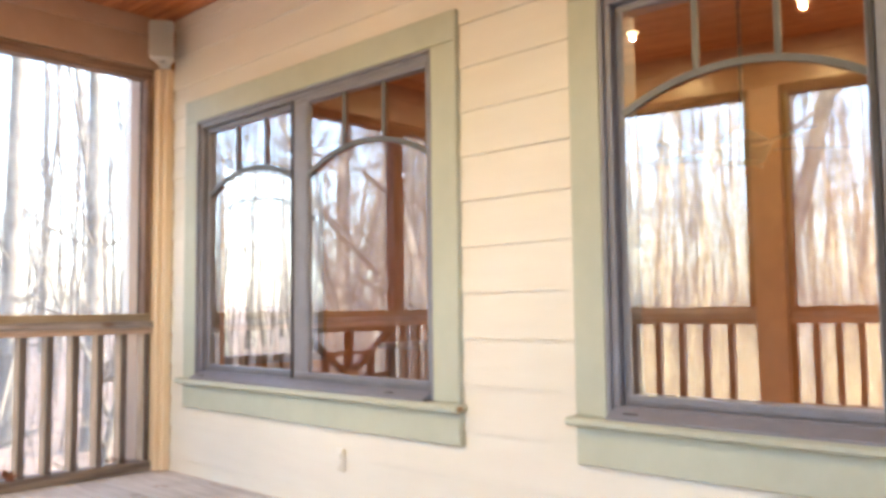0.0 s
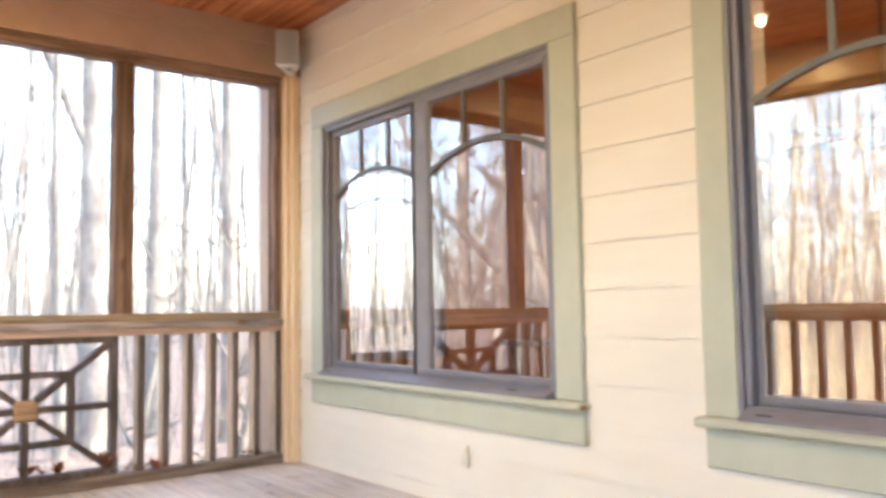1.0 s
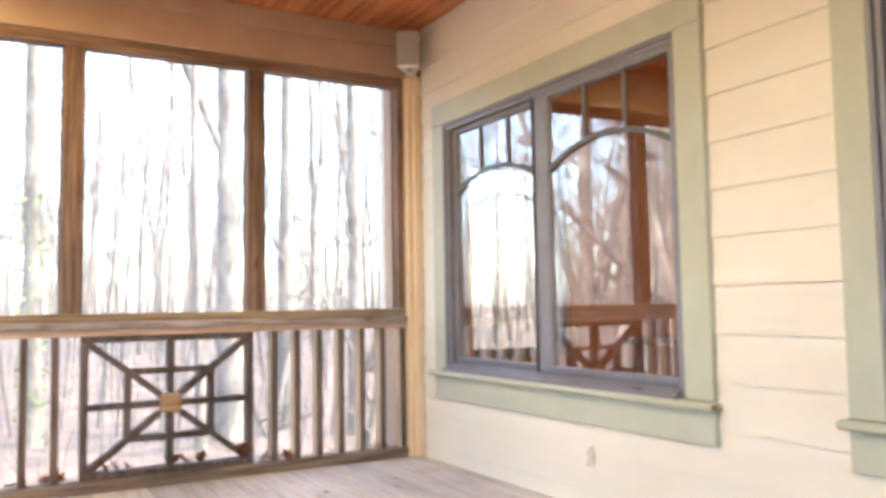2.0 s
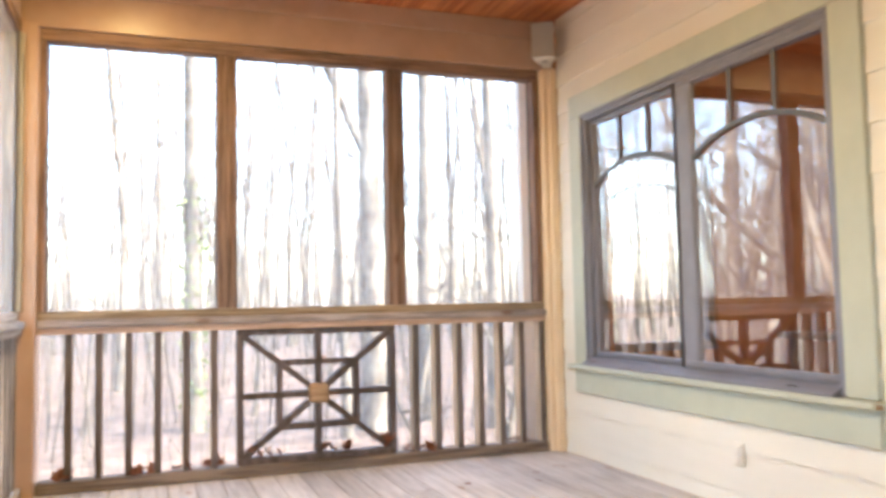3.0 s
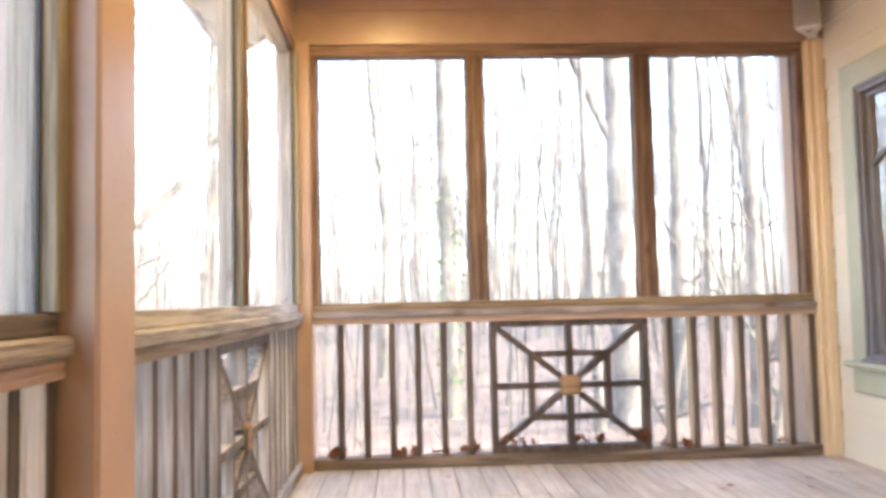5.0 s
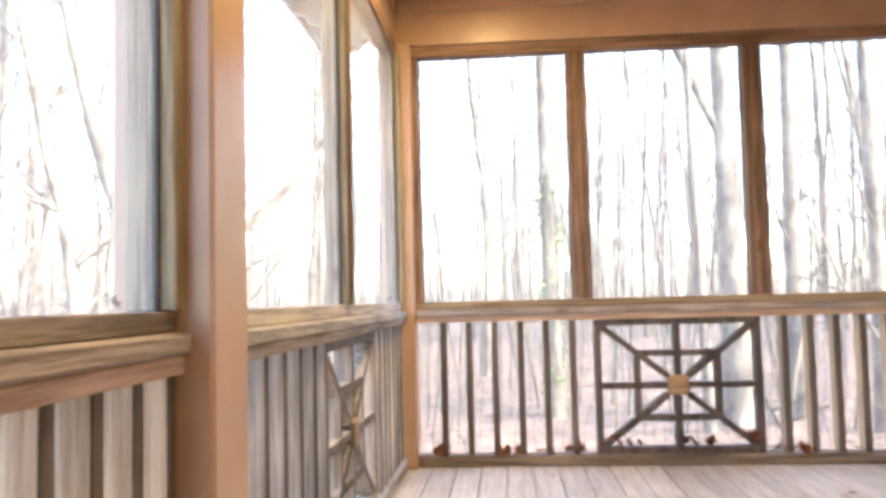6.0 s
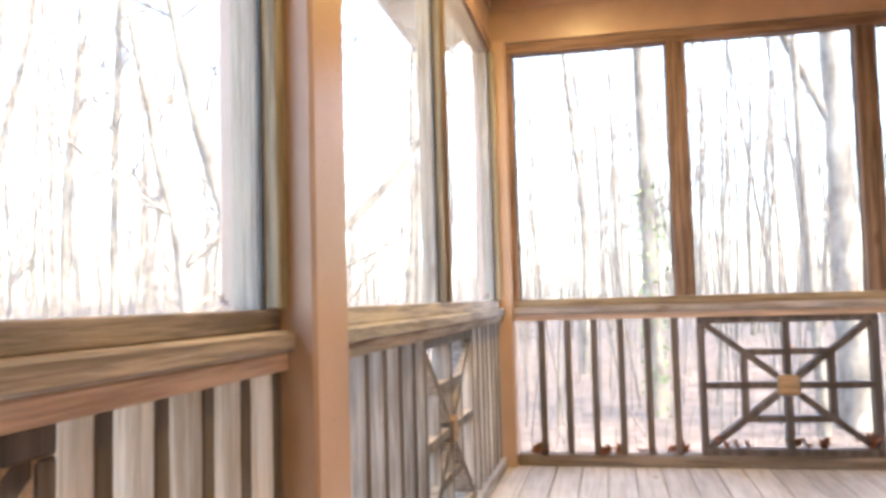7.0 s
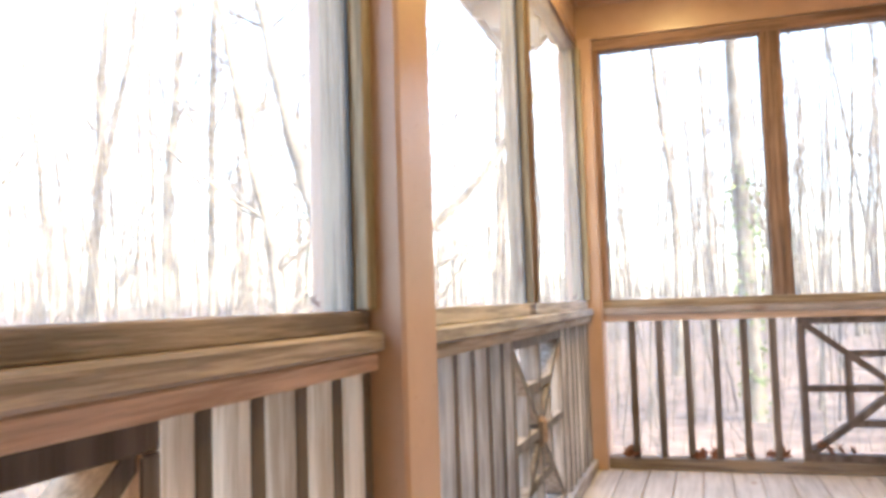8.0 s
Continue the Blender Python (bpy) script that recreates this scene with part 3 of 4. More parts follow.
# ---- the room behind the glass ----
def room():
    x0, x1, y0, y1, zf, zc = XH + 0.172, 7.6, -3.0, 5.12, -0.02, 3.0
    tagged(box("room_floor", (x0, x1, y0, y1, zf - 0.1, zf), ROOMWOOD, bevel=0), "brown wooden floor of the room indoors", "floor", kind="structure")
    tagged(box("room_ceiling", (x0, x1, y0, y1, zc, zc + 0.1), PLASTER, bevel=0), "dim panelled ceiling of the room indoors", "ceiling", kind="structure")
    tagged(box("room_wall_east", (x1, x1 + 0.12, y0, y1, zf, zc), PLASTER, bevel=0), "dim panelled wall of the room indoors", "wall", kind="structure")
    tagged(box("room_wall_south", (x0, x1, y0 - 0.12, y0, zf, zc), PLASTER, bevel=0), "dim panelled wall of the room indoors", "wall", kind="structure")
    w = tagged(empty("room_wall_north", (4, y1, 0)), "panelled wall of the room indoors with an arched window", "wall", kind="structure")
    a, b, z0, z1 = 3.08, 4.06, 0.56, 2.05
    for d in ((x0, a, zf, zc), (b, x1, zf, zc), (a, b, zf, z0), (a, b, z1, zc)):
        box("wall_panel", (d[0], d[1], y1, y1 + 0.14, d[2], d[3]), PLASTER, w, bevel=0)
    t = tagged(empty("window_3", ((a + b) / 2, y1, z0)), "bright far window indoors with an arched muntin", "window", kind="structure")
    bm = bmesh.new()
    for d in ((a, b, z1 - 0.07, z1), (a, b, z0, z0 + 0.07), (a, a + 0.06, z0 + 0.07, z1 - 0.07), (b - 0.06, b, z0 + 0.07, z1 - 0.07)):
        add_box(bm, d[0], d[1], y1 + 0.03, y1 + 0.09, d[2], d[3], bevel=0.004)
    part("window_frame", bm, VINYL, t)
    bm = bmesh.new()
    arch_bar(bm, 0, a + 0.06, b - 0.06, 1.66, 1.80, 0.03, 0.012)
    bmesh.ops.transform(bm, matrix=Matrix(((0, 1, 0, 0), (1, 0, 0, y1 + 0.05), (0, 0, 1, 0), (0, 0, 0, 1))), verts=bm.verts)
    part("arched_muntin", bm, MUNT, t)


room()


# ---- fixtures on the porch ----
def downlight(x, y):
    th = tagged(empty("recessed_light", (x, y, ZC)), "lit recessed ceiling light with a slim bronze trim ring", "ceiling light", group="recessed lights")
    bm = bmesh.new()
    ring = []
    for i in range(28):
        t = 2 * math.pi * i / 28
        ring.append([bm.verts.new((x + r * math.cos(t), y + r * math.sin(t), z)) for r, z in ((0.052, ZC - 0.002), (0.056, ZC - 0.008), (0.070, ZC - 0.006), (0.074, ZC - 0.001))])
    for p, q in zip(ring, ring[1:] + ring[:1]):
        for k in range(3):
            bm.faces.new((p[k], q[k], q[k + 1], p[k + 1]))
    part("trim_ring", bm, BROWN, th)
    bm = bmesh.new()
    got = bmesh.ops.create_uvsphere(bm, u_segments=20, v_segments=12, radius=0.036)
    for v in got["verts"]:
        v.co = Vector((x + v.co.x, y + v.co.y, ZC - 0.004 + v.co.z))
    part("bulb", bm, BULB, th, "glowing warm bulb")
    lamp = bpy.data.lights.new("downlight_lamp", "AREA")
    lamp.shape, lamp.size, lamp.energy, lamp.color = "DISK", 0.035, LAMP_W, (1.0, 0.72, 0.30)
    lo = new("downlight_lamp", lamp)
    lo.matrix_world = pose(x, y, ZC - 0.045)


LAMP_W = 1.75
for x, y in ((0.08, 2.27), (0.08, 1.22), (0.04, 3.05), (-0.10, 3.72)):
    downlight(x, y)


def speaker(x, y, z, ang):
    th = tagged(empty("speaker", (x, y, z)), "small white outdoor speaker on a bracket under the ceiling", "speaker")
    m = Matrix.Translation((x, y, z)) @ Matrix.Rotation(radians(ang), 4, "Z")
    bm = bmesh.new()
    add_box(bm, -0.072, 0.072, -0.060, 0.075, -0.118, 0.118, bevel=0.014)
    for v in bm.verts:          # narrower towards the back
        if v.co.y > 0:
            v.co.x *= 0.72
    bmesh.ops.transform(bm, matrix=m, verts=bm.verts)
    part("cabinet", bm, WHITE, th)
    bm = bmesh.new()
    ring = []
    for i in range(9):
        t = -1 + 2 * i / 8
        yy = -0.066 - 0.012 * (1 - t * t)
        ring.append([bm.verts.new(m @ Vector((t * 0.066, yy, zz))) for zz in (-0.108, 0.108)])
    for p, q in zip(ring, ring[1:]):
        bm.faces.new((p[0], q[0], q[1], p[1]))
    got = bmesh.ops.solidify(bm, geom=bm.faces[:], thickness=-0.006)
    part("grille", bm, GRILLE, th, "curved off-white mesh grille")
    bm = bmesh.new()
    add_box(bm, -0.012, 0.012, -0.008, 0.008, -0.1245, -0.1185, bevel=0.001, turn=m)
    part("badge", bm, DARK, th)
    bm = bmesh.new()
    add_box(bm, -0.03, 0.03, -0.02, 0.10, -0.134, -0.128, bevel=0.002, turn=m)
    add_box(bm, -0.03, 0.03, 0.10, 0.106, -0.134, 0.134, bevel=0.002, turn=m)
    add_box(bm, -0.03, 0.03, -0.02, 0.10, 0.124, 0.130, bevel=0.002, turn=m)
    part("bracket", bm, WHITE, th, "white U-shaped bracket")


GRILLE = surface("speaker_grille", (0.60, 0.57, 0.51), (0.68, 0.65, 0.59), scale=300, fine=500, rough=0.6, bump=0.5, stain=0.03)
speaker(2.346, 4.525, 2.572, -38)

# socket cover low on the siding
th = tagged(empty("outlet_cover", (XH, 3.015, 0.252)), "beige weatherproof outlet cover on the siding", "outlet")
box("plate", (XH - 0.020, XH - 0.006, 2.985, 3.045, 0.201, 0.304), SIDING, th, bevel=0.004)
box("flap", (XH - 0.030, XH - 0.0205, 2.997, 3.033, 0.254, 0.292), SIDING, th, bevel=0.004)
box("flap", (XH - 0.028, XH - 0.0205, 2.997, 3.033, 0.212, 0.249), SIDING, th, bevel=0.004)


# ---- furniture of the dim room ----
def ceiling_fan(x, y, z, top):
    th = tagged(empty("ceiling_fan", (x, y, top)), "dark ceiling fan on a long rod indoors", "fan")
    bm = bmesh.new()
    cylinder(bm, (x, y, z + 0.1), (x, y, top), 0.016, 0.016, 10)
    part("rod", bm, DARK, th)
    bm = bmesh.new()
    cylinder(bm, (x, y, z - 0.10), (x, y, z + 0.02), 0.13, 0.19, 24)
    cylinder(bm, (x, y, z + 0.021), (x, y, z + 0.11), 0.19, 0.06, 24)
    part("motor", bm, DARK, th)
    for i in range(5):
        t = Matrix.Translation((x, y, z - 0.02)) @ Matrix.Rotation(i * 2 * math.pi / 5 + 0.3, 4, "Z") @ Matrix.Rotation(radians(10), 4, "X")
        box("blade", (0.20, 0.70, -0.065, 0.065, -0.005, 0.005), BROWN, th, turn=t)


ceiling_fan(5.2, 2.2, 1.98, 3.0)
th = tagged(empty("flush_light", (5.4, 0.6, 3.0)), "lit warm flush ceiling light indoors", "ceiling light")
bm = bmesh.new()
cylinder(bm, (5.4, 0.6, 2.93), (5.4, 0.6, 2.999), 0.12, 0.16, 24)
part("shade", bm, BULB, th, "glowing warm glass shade")
lamp = bpy.data.lights.new("room_lamp", "AREA")
lamp.shape, lamp.size, lamp.energy, lamp.color = "DISK", 0.25, 9.0, (1.0, 0.66, 0.34)
new("room_lamp", lamp).matrix_world = pose(5.4, 0.6, 2.90)
th = tagged(empty("side_table", (4.0, 3.5, 0)), "dark wooden table indoors behind the window", "table")
box("tabletop", (3.5, 4.5, 3.1, 3.9, 0.70, 0.74), BROWN, th, bevel=0.006)
for x in (3.55, 4.39):
    for y in (3.15, 3.79):
        box("leg", (x, x + 0.06, y, y + 0.06, -0.02, 0.699), BROWN, th)


# ---- fallen leaves caught on the bottom rails ----
def dead_leaf(x, y, z, s, rot, curl):
    bm = bmesh.new()
    rim = [(0, -1.0), (0.28, -0.55), (0.75, -0.62), (0.52, -0.15), (0.95, 0.18), (0.45, 0.30), (0.40, 0.72), (0, 1.0),
           (-0.40, 0.72), (-0.45, 0.30), (-0.95, 0.18), (-0.52, -0.15), (-0.75, -0.62), (-0.28, -0.55)]
    m = Matrix.Translation((x, y, z)) @ Euler((rot[0], rot[1], rot[2])).to_matrix().to_4x4()
    mid = bm.verts.new(m @ Vector((0, 0, 0)))
    vs = [bm.verts.new(m @ Vector((u * s, v * s, curl * s * (u * u * 0.9 + v * v * 0.4)))) for u, v in rim]
    for i in range(len(vs)):
        bm.faces.new((mid, vs[i], vs[(i + 1) % len(vs)]))
    got = bmesh.ops.solidify(bm, geom=bm.faces[:], thickness=0.0012)
    ob = part("dead_leaf", bm, LEAF)
    return tagged(ob, "curled brown dead leaf lying on the bottom rail", "leaf", group="fallen leaves")


rl = random.Random(5)
for x in (-0.57, -0.54, -0.51, -0.20, -0.16, -0.09, 0.03, 0.07, 0.20, 0.24, 0.40, 0.42, 0.45, 0.47, 0.50, 0.56, 0.80, 0.84, 0.87, 0.98,
          1.16, 1.19, 1.21, 1.225, 1.24, 1.34, 1.38, 1.43, 1.47, 2.02, 2.06, 2.10):
    x += 0.13
    s = rl.uniform(0.03, 0.055)
    zz = 0.104 if 0.48 < x < 1.39 else 0.066
    lift = rl.choice((0.0, 0.0, 0.03)) if 1.28 < x < 1.39 or 0.52 < x < 0.61 else 0.0
    dead_leaf(x + rl.uniform(-0.01, 0.01), YB + rl.uniform(0.0, 0.045), zz + s * 0.42 + lift, s, (rl.uniform(0.3, 1.2), rl.uniform(-0.7, 0.7), rl.uniform(0, 6.28)), rl.uniform(0.4, 1.0))
dead_leaf(0.965, YB + 0.04, 0.64, 0.028, (0.9, 0.2, 1.0), 0.8)
for y in (1.85, 4.4):
    dead_leaf(-0.648, y, 0.942 + 0.02, 0.028, (0.8, 0.3, y), 0.8)
dead_leaf(-0.673, 1.34, 0.942 + 0.016, 0.02, (0.8, 0.3, 2.0), 0.8)
for x, y, s in ((1.57, 4.02, 0.022), (1.93, 3.93, 0.026), (2.02, 4.12, 0.03), (2.20, 4.24, 0.024)):
    fallen = dead_leaf(x, y, 0.006, s, (0.08, 0.1, 7 * x), 0.25)
    fallen["label"] = "flattened brown dead leaf on the porch deck"


# ---- the winter wood ----
def tubes(name, lines, sides, mat):
    """One mesh of tapered tubes; lines holds lists of (point, radius)."""
    verts, faces = [], []
    for line, ns in zip(lines, sides):
        base = len(verts)
        for i, (p, r) in enumerate(line):
            a, b = line[max(i - 1, 0)][0], line[min(i + 1, len(line) - 1)][0]
            d = (b - a).normalized()
            u = d.cross(Vector((0.31, 0.95, 0.05))).normalized()
            v = d.cross(u)
            for k in range(ns):
                t = 2 * math.pi * k / ns
                verts.append(p + (u * math.cos(t) + v * math.sin(t)) * r)
        for i in range(len(line) - 1):
            for k in range(ns):
                a = base + i * ns + k
                b = base + i * ns + (k + 1) % ns
                faces.append((a, b, b + ns, a + ns))
    me = bpy.data.meshes.new(name)
    me.from_pydata([tuple(v) for v in verts], [], faces)
    me.polygons.foreach_set("use_smooth", [True] * len(me.polygons))
    me.materials.append(mat)
    return me


def grow(rng, start, way, length, r, segs, wander, lift, end=0.25):
    line, p, d = [], start.copy(), way.normalized()
    for i in range(segs + 1):
        f = i / segs
        line.append((p.copy(), max(r * (1 - (1 - end) * f), 0.0025)))
        d = (d + Vector((rng.gauss(0, wander), rng.gauss(0, wander), rng.gauss(0, wander * 0.6) + lift))).normalized()
        p = p + d * (length / segs)
    return line


def tree_parts(seed, height, r, first, limbs, fork=None, lean=0.0, bend=0.035, low=0, fat=0.72):
    """Trunk line(s) and crown lines of one bare tree."""
    rng = random.Random(seed)
    trunk = grow(rng, Vector((0, 0, -0.4)), Vector((lean, lean * 0.3, 1)), height, r, 16, bend, 0.02, 0.2)
    flare = [(p, rad * (1 + 0.5 * math.exp(-max(p.z + 0.1, 0) * 1.6))) for p, rad in trunk]
    stems = [flare]
    if fork:
        i = max(1, int(fork[0] / height * 16))
        p, rad = trunk[i]
        for k, (dx, dy) in enumerate(fork[1]):
            stems.append(grow(rng, p.copy(), Vector((dx, dy, 1)), height * 0.6, rad * fat, 12, bend * 1.6, 0.05, 0.2))
    crown, sides = [], []
    sources = [s for s in stems]
    for _ in range(limbs + low):
        s = rng.choice(sources)
        lowlimb = _ >= limbs
        f = rng.uniform(0.12, 0.3) if lowlimb else rng.uniform(first, 0.97)
        j = min(int(f * (len(s) - 1)), len(s) - 2)
        p, rad = s[j]
        t = rng.uniform(0, 2 * math.pi)
        up = rng.uniform(0.15, 0.5) if lowlimb else rng.uniform(0.35, 1.2)
        ln = height * rng.uniform(0.10, 0.24) * (1.15 - 0.5 * f)
        limb = grow(rng, p, Vector((math.cos(t), math.sin(t), up)), ln, rad * rng.uniform(0.25, 0.42) if not lowlimb else 0.028, 7, 0.14, 0.04, 0.25)
        crown.append(limb)
        sides.append(5)
        for _k in range(rng.randint(4, 6)):
            q, qr = limb[rng.randint(2, 7)]
            t2 = rng.uniform(0, 2 * math.pi)
            br = grow(rng, q, Vector((math.cos(t2), math.sin(t2), rng.uniform(-0.1, 0.9))), ln * rng.uniform(0.25, 0.5), max(qr * 0.5, 0.006), 5, 0.16, 0.03, 0.3)
            crown.append(br)
            sides.append(4)
            for _j in range(rng.randint(3, 5)):
                w, wr = br[rng.randint(1, 5)]
                t3 = rng.uniform(0, 2 * math.pi)
                crown.append(grow(rng, w, Vector((math.cos(t3), math.sin(t3), rng.uniform(-0.1, 0.8))), ln * rng.uniform(0.1, 0.24), 0.005, 3, 0.15, 0.02, 0.5))
                sides.append(3)
    return stems, crown, sides


def make_tree(seed, label, **kw):
    th = tagged(empty("tree"), label, "tree", group="bare woodland trees")
    stems, crown, sides = tree_parts(seed, **kw)
    t = new("trunk", tubes("trunk", stems, [10] * len(stems), BARK))
    t.parent = th
    c = new("crown", tubes("crown", crown, sides, TWIG))
    c.parent = th
    return th


def at(psi, d):
    """Place by bearing (degrees left of the porch's long axis) and distance; the base stands on the ground."""
    x, y = -d * math.sin(radians(psi)), d * math.cos(radians(psi))
    return x, y


def plant(ob, psi, d, rz=0.0, s=1.0, copy=True):
    x, y = at(psi, d)
    m = Matrix.Translation((x, y, ground_z(x, y))) @ Matrix.Rotation(rz, 4, "Z")
    if copy:
        ob.scale = (s, s, s)
        return copy_thing(ob, m)
    ob.scale = (s, s, s)
    ob.location, ob.rotation_euler = (x, y, ground_z(x, y)), (0, 0, rz)
    return ob


SINGLE = [
    (make_tree(11, "tall straight grey tree trunk with ivy low down", height=19, r=0.16, first=0.5, limbs=16, bend=0.007), -2.9, 15.5),
    (make_tree(12, "slender bare tree with a slight lean", height=15, r=0.085, first=0.45, limbs=12, lean=0.0, bend=0.01), -13.1, 14.0),
    (make_tree(13, "stout grey forked tree with a rising side limb", height=21, r=0.24, first=0.45, limbs=16, fork=(6.3, [(-0.5, -0.1)]), fat=0.42, bend=0.006), -15.0, 15.0),
    (make_tree(14, "bare grey tree with low twiggy limbs", height=19, r=0.16, first=0.45, limbs=14, bend=0.008, low=4), -18.65, 16.0),
    (make_tree(15, "straight bare grey tree trunk beyond the railing", height=20, r=0.14, first=0.5, limbs=14, bend=0.007, low=5), -23.4, 15.0),
    (make_tree(16, "large spreading forked tree with curved limbs", height=17, r=0.17, first=0.25, limbs=26, fork=(2.9, [(-0.35, 0.1), (0.35, 0.2)]), bend=0.04), 23.5, 13.0),
    (make_tree(17, "crooked bare tree with low curved limbs", height=13, r=0.12, first=0.2, limbs=26, lean=0.0, bend=0.05, low=4), 27.8, 13.0),
    (make_tree(18, "large leaning tree with pale bark", height=20, r=0.30, first=0.3, limbs=18, fork=(4.6, [(0.45, -0.3)]), lean=0.06, bend=0.03), 76.0, 14.0),
]
SINGLE += [
    (make_tree(31, "low pale shrub with spreading bare limbs", height=4.2, r=0.06, first=0.12, limbs=16, fork=(1.6, [(0.6, 0.1), (-0.5, 0.3)]), bend=0.08, low=5), -23.6, 9.0),
    (make_tree(32, "low pale shrub with spreading bare limbs", height=3.6, r=0.05, first=0.12, limbs=14, fork=(1.2, [(-0.6, 0.1)]), bend=0.09, low=5), -16.6, 9.5),
    (make_tree(33, "crooked understory tree leaning with several upright limbs", height=8.5, r=0.15, first=0.3, limbs=34, fork=(3.0, [(0.15, 0.1), (0.4, 0.0), (-0.15, 0.2)]), fat=0.7, lean=0.12, bend=0.06), 23.5, 9.5),
    (make_tree(34, "crooked bare tree with a heavy limb reaching sideways", height=7.5, r=0.11, first=0.3, limbs=26, fork=(3.45, [(1.4, 0.0)]), fat=0.95, bend=0.05), 19.0, 9.5),
]
for ob, psi, d in SINGLE:
    plant(ob, psi, d, copy=False)

KINDS = [
    make_tree(21, "tall bare winter tree in the woods", height=20, r=0.15, first=0.4, limbs=20, bend=0.02),
    make_tree(22, "tall bare winter tree in the woods", height=17, r=0.11, first=0.3, limbs=18, bend=0.03),
    make_tree(23, "slender bare sapling in the woods", height=11, r=0.05, first=0.2, limbs=16, bend=0.035, low=3),
    make_tree(24, "tall forked bare winter tree in the woods", height=19, r=0.17, first=0.35, limbs=20, fork=(7, [(0.3, 0.2)]), bend=0.025),
    make_tree(25, "thin twiggy bare sapling in the woods", height=8, r=0.035, first=0.1, limbs=18, bend=0.05, low=5),
]
rt = random.Random(77)
for k, (psi, d) in zip(KINDS, ((-30.5, 24), (1.7, 22), (-6.7, 17), (41, 21), (15.0, 12))):
    plant(k, psi, d, copy=False)
SLOTS = []
for i in range(62):
    psi = -42 + (i + rt.random()) * (150 / 62)
    far = rt.choice((19, 23, 27, 32, 36)) + rt.uniform(-2, 2)
    SLOTS.append((psi, max(far, 31 + rt.uniform(0, 5)) if -31 < psi < 6 else far))
SLOTS += [(p, 12 + 3 * rt.random()) for p in (33.5, 36, 39.5, 43, 47, 52)]
for psi, d in SLOTS:
    k = rt.choice(KINDS[1:3] + KINDS[4:] if d < 26 else KINDS)
    plant(k, psi, d, rt.uniform(0, 6.28), rt.uniform(0.75, 1.1))


def far_woods():
    rng = random.Random(9)
    lines, sides = [], []
    for i in range(620):
        psi, d = rng.uniform(-48, 115), rng.uniform(34, 92)
        x, y = at(psi, d)
        base = Vector((x, y, ground_z(x, y) - 0.3))
        h = rng.uniform(11, 22)
        tr = grow(rng, base, Vector((rng.gauss(0, 0.03), rng.gauss(0, 0.03), 1)), h, rng.uniform(0.05, 0.14), 6, 0.03, 0.01, 0.2)
        lines.append(tr)
        sides.append(5)
        for _ in range(12):
            p, r = tr[rng.randint(2, 6)]
            t = rng.uniform(0, 6.28)
            lb = grow(rng, p, Vector((math.cos(t), math.sin(t), rng.uniform(0.3, 1.3))), rng.uniform(1.5, 4.5), max(r * 0.35, 0.02), 3, 0.12, 0.05, 0.3)
            lines.append(lb)
            sides.append(3)
            for _k in range(2):
                q, qr = lb[rng.randint(1, 3)]
                t = rng.uniform(0, 6.28)
                lines.append(grow(rng, q, Vector((math.cos(t), math.sin(t), rng.uniform(0.1, 1.0))), rng.uniform(0.8, 2.0), 0.014, 2, 0.12, 0.03, 0.5))
                sides.append(3)
    ob = new("far_woods", tubes("far_woods", lines, sides, TWIG))
    tagged(ob, "dense distant bare winter woodland", "woods", kind="stuff")


far_woods()


def brush(seed, low, tall, near, psi0, psi1, mat, label):
    """Low thin stems and taller twiggy rods on the forest floor."""
    rng = random.Random(seed)
    lines, sides = [], []
    for i in range(low):
        psi, d = rng.uniform(psi0, psi1), rng.uniform(near, 34)
        x, y = at(psi, d)
        base = Vector((x, y, ground_z(x, y) - 0.05))
        st = grow(rng, base, Vector((rng.gauss(0, 0.2), rng.gauss(0, 0.2), 1)), rng.uniform(0.4, 1.7), rng.uniform(0.005, 0.012), 5, 0.1, 0.03, 0.3)
        lines.append(st)
        sides.append(3)
        for _ in range(3):
            p, r = st[rng.randint(1, 5)]
            t = rng.uniform(0, 6.28)
            lines.append(grow(rng, p, Vector((math.cos(t), math.sin(t), rng.uniform(0.2, 1))), rng.uniform(0.3, 0.9), 0.004, 3, 0.15, 0.03, 0.6))
            sides.append(3)
    for i in range(tall):
        psi, d = rng.uniform(psi0, psi1), rng.uniform(near + 4, 45)
        x, y = at(psi, d)
        base = Vector((x, y, ground_z(x, y) - 0.05))
        h = rng.uniform(5, 16)
        st = grow(rng, base, Vector((rng.gauss(0, 0.07), rng.gauss(0, 0.07), 1)), h, rng.uniform(0.012, 0.03), 7, 0.05, 0.02, 0.25)
        lines.append(st)
        sides.append(3)
        for _ in range(9):
            p, r = st[rng.randint(2, 7)]
            t = rng.uniform(0, 6.28)
            lb = grow(rng, p, Vector((math.cos(t), math.sin(t), rng.uniform(0.0, 0.9))), rng.uniform(0.6, 2.2), 0.008, 4, 0.14, 0.02, 0.5)
            lines.append(lb)
            sides.append(3)
            q, qr = lb[2]
            t += rng.uniform(-1, 1)
            lines.append(grow(rng, q, Vector((math.cos(t), math.sin(t), rng.uniform(0.0, 0.9))), rng.uniform(0.4, 1.0), 0.005, 2, 0.14, 0.02, 0.6))
            sides.append(3)
    ob = new("brush", tubes("brush", lines, sides, mat))
    tagged(ob, label, "brush", kind="stuff")


brush(19, 1800, 900, 9, -45, 110, TWIG, "thin leafless underbrush on the forest floor")
brush(20, 4200, 260, 8, 54, 100, SUNLIT, "underbrush on the hillside with golden sunlight in its colour")
brush(21, 1100, 160, 9, 24, 56, TWIG, "tangled leafless underbrush beside the porch")


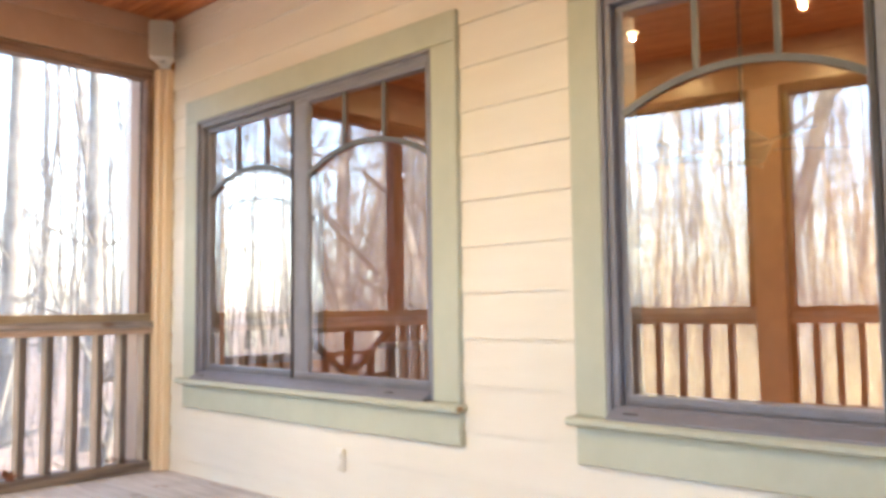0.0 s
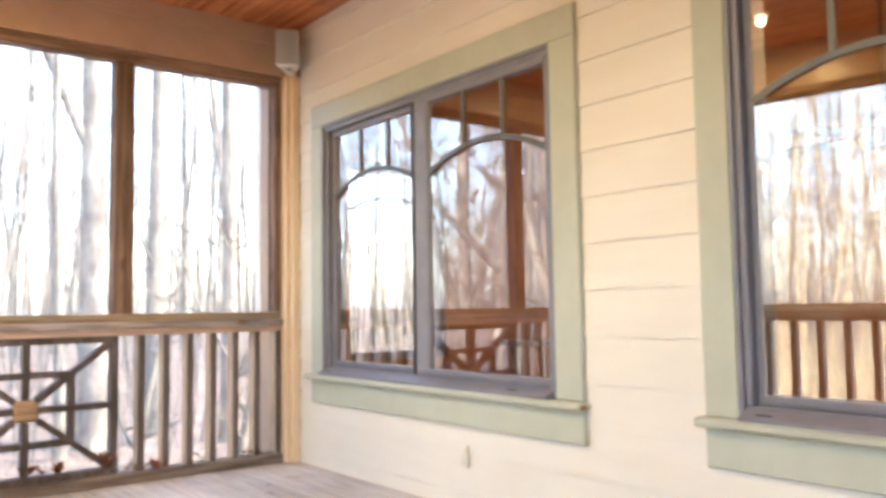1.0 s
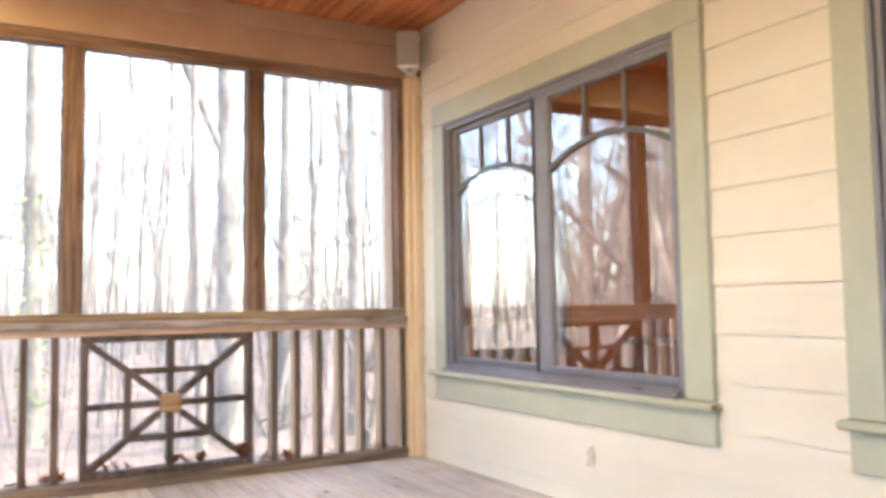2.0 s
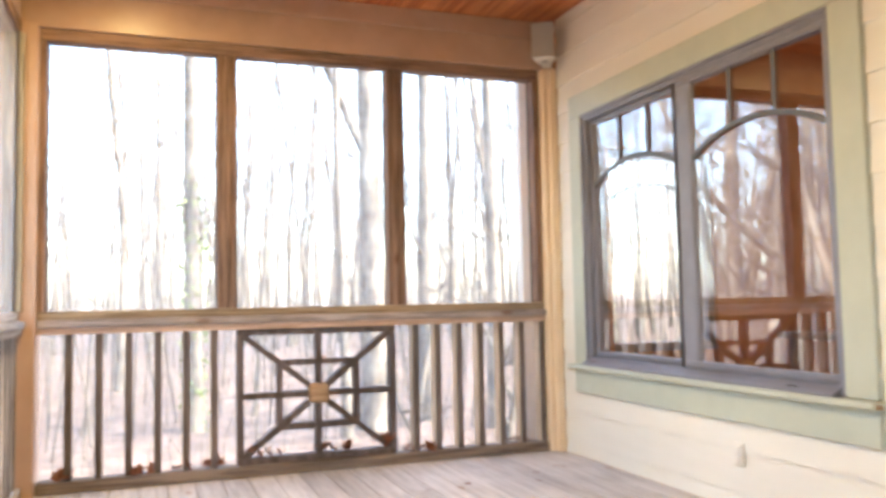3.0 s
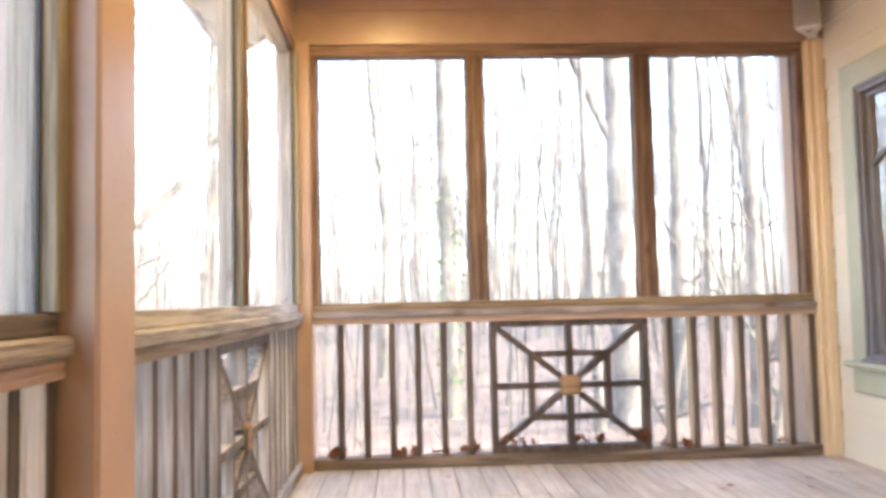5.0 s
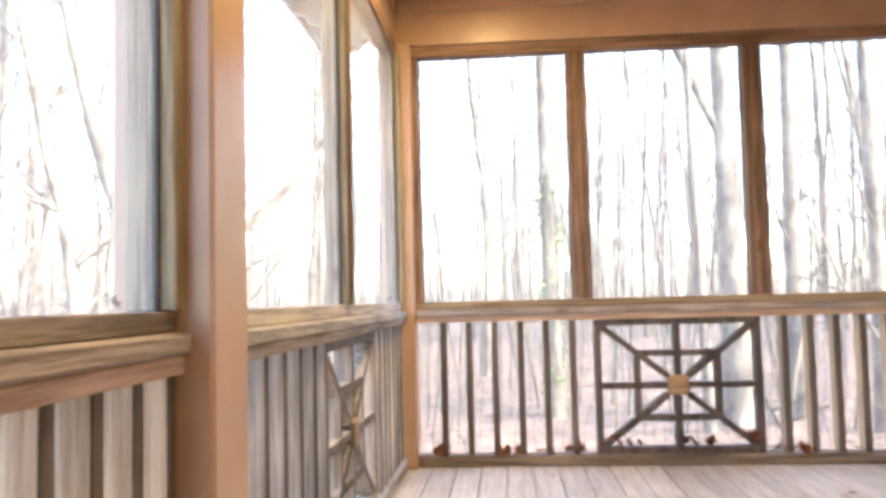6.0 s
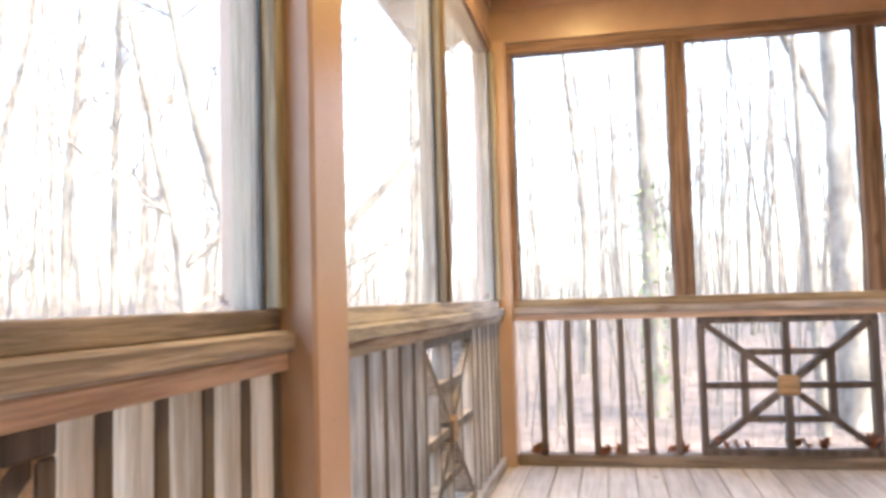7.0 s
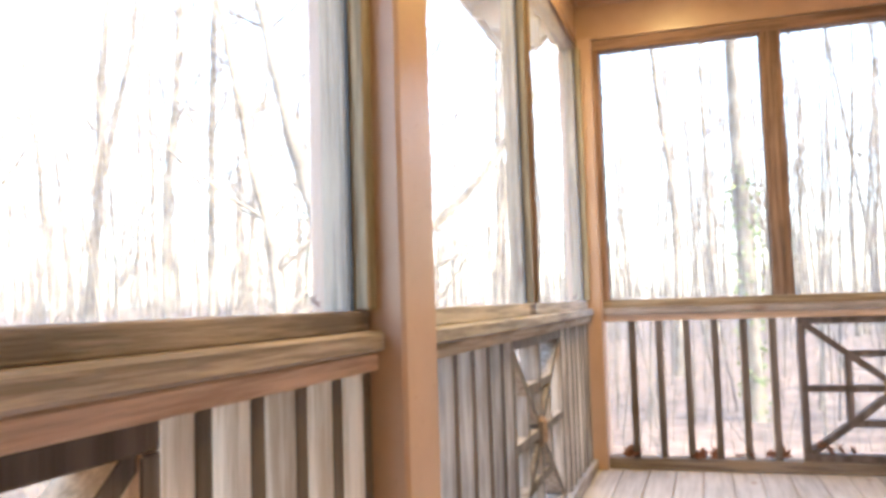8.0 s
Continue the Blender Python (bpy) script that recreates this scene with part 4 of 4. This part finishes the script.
def ivy():
    rng = random.Random(3)
    x, y = at(-2.9, 15.5)
    verts, faces = [], []
    for i in range(420):
        z = rng.uniform(-1.3, 3.4)
        t = rng.uniform(0, 6.28)
        r = 0.19 + abs(rng.gauss(0, 0.05))
        c = Vector((x + r * math.cos(t), y + r * math.sin(t), ground_z(x, y) + 1.2 + z))
        e = Euler((rng.uniform(0, 3), rng.uniform(0, 3), rng.uniform(0, 6))).to_matrix()
        s = rng.uniform(0.03, 0.06)
        b = len(verts)
        verts += [tuple(c + e @ Vector(o) * s) for o in ((0, -1, 0), (0.7, 0, 0.15), (0, 1, 0), (-0.7, 0, 0.15))]
        faces.append((b, b + 1, b + 2, b + 3))
    me = bpy.data.meshes.new("ivy")
    me.from_pydata(verts, [], faces)
    me.materials.append(IVY)
    tagged(new("ivy", me), "green ivy leaves climbing a tree trunk", "ivy", kind="stuff")


ivy()


# ---- pieces of the floor and the house wall ----
def deck_boards():
    rng = random.Random(4)
    pitch = 0.1416
    k = -5
    while True:
        x0 = 0.101 + k * pitch + 0.003
        k += 1
        if x0 > XH - 0.02:
            break
        x1 = min(x0 + pitch - 0.0045, XH - 0.004)
        x0 = max(x0, XP)
        ends = [Y0 + 0.002]
        y = Y0 + rng.choice((1.2, 2.4, 3.6))
        while y < 4.3:
            ends.append(y)
            y += 3.6
        ends.append(YB + 0.134)
        for a, b in zip(ends, ends[1:]):
            dz = rng.uniform(-0.0015, 0.0)
            box("deck_board", (x0, x1, a + 0.002, b - 0.002, -0.035, dz), DECK, floor, bevel=0.004)


deck_boards()


def siding():
    for j in range(-4, 14):
        zb = 0.641 + 0.1865 * j
        zt = min(zb + 0.205, ZC - 0.001)
        zb = max(zb, 0.002)
        if zt < 0.05 or zb > ZC - 0.01:
            continue
        runs = [(Y0, YB - 0.078)]
        if not (zt < WZ0 - 0.01 or zb > WZ1 + 0.01):
            runs, cur = [], Y0
            for a, b in sorted(WINDOWS.values()):
                runs.append((cur, a - 0.02))
                cur = b + 0.02
            runs.append((cur, YB - 0.078))
        for a, b in runs:
            bm = bmesh.new()
            prof = ((XH - 0.0095, zb), (XH - 0.0095 + 0.012, zt), (XH + 0.0215, zt), (XH + 0.0215, zb + 0.002), (XH - 0.0005, zb))
            f0 = [bm.verts.new((x, a, z)) for x, z in prof]
            f1 = [bm.verts.new((x, b, z)) for x, z in prof]
            bm.faces.new(f0)
            bm.faces.new(f1[::-1])
            for i in range(5):
                bm.faces.new((f0[i], f1[i], f1[(i + 1) % 5], f0[(i + 1) % 5]))
            bmesh.ops.recalc_face_normals(bm, faces=bm.faces)
            part("siding_board", bm, SIDING, wall)


siding()
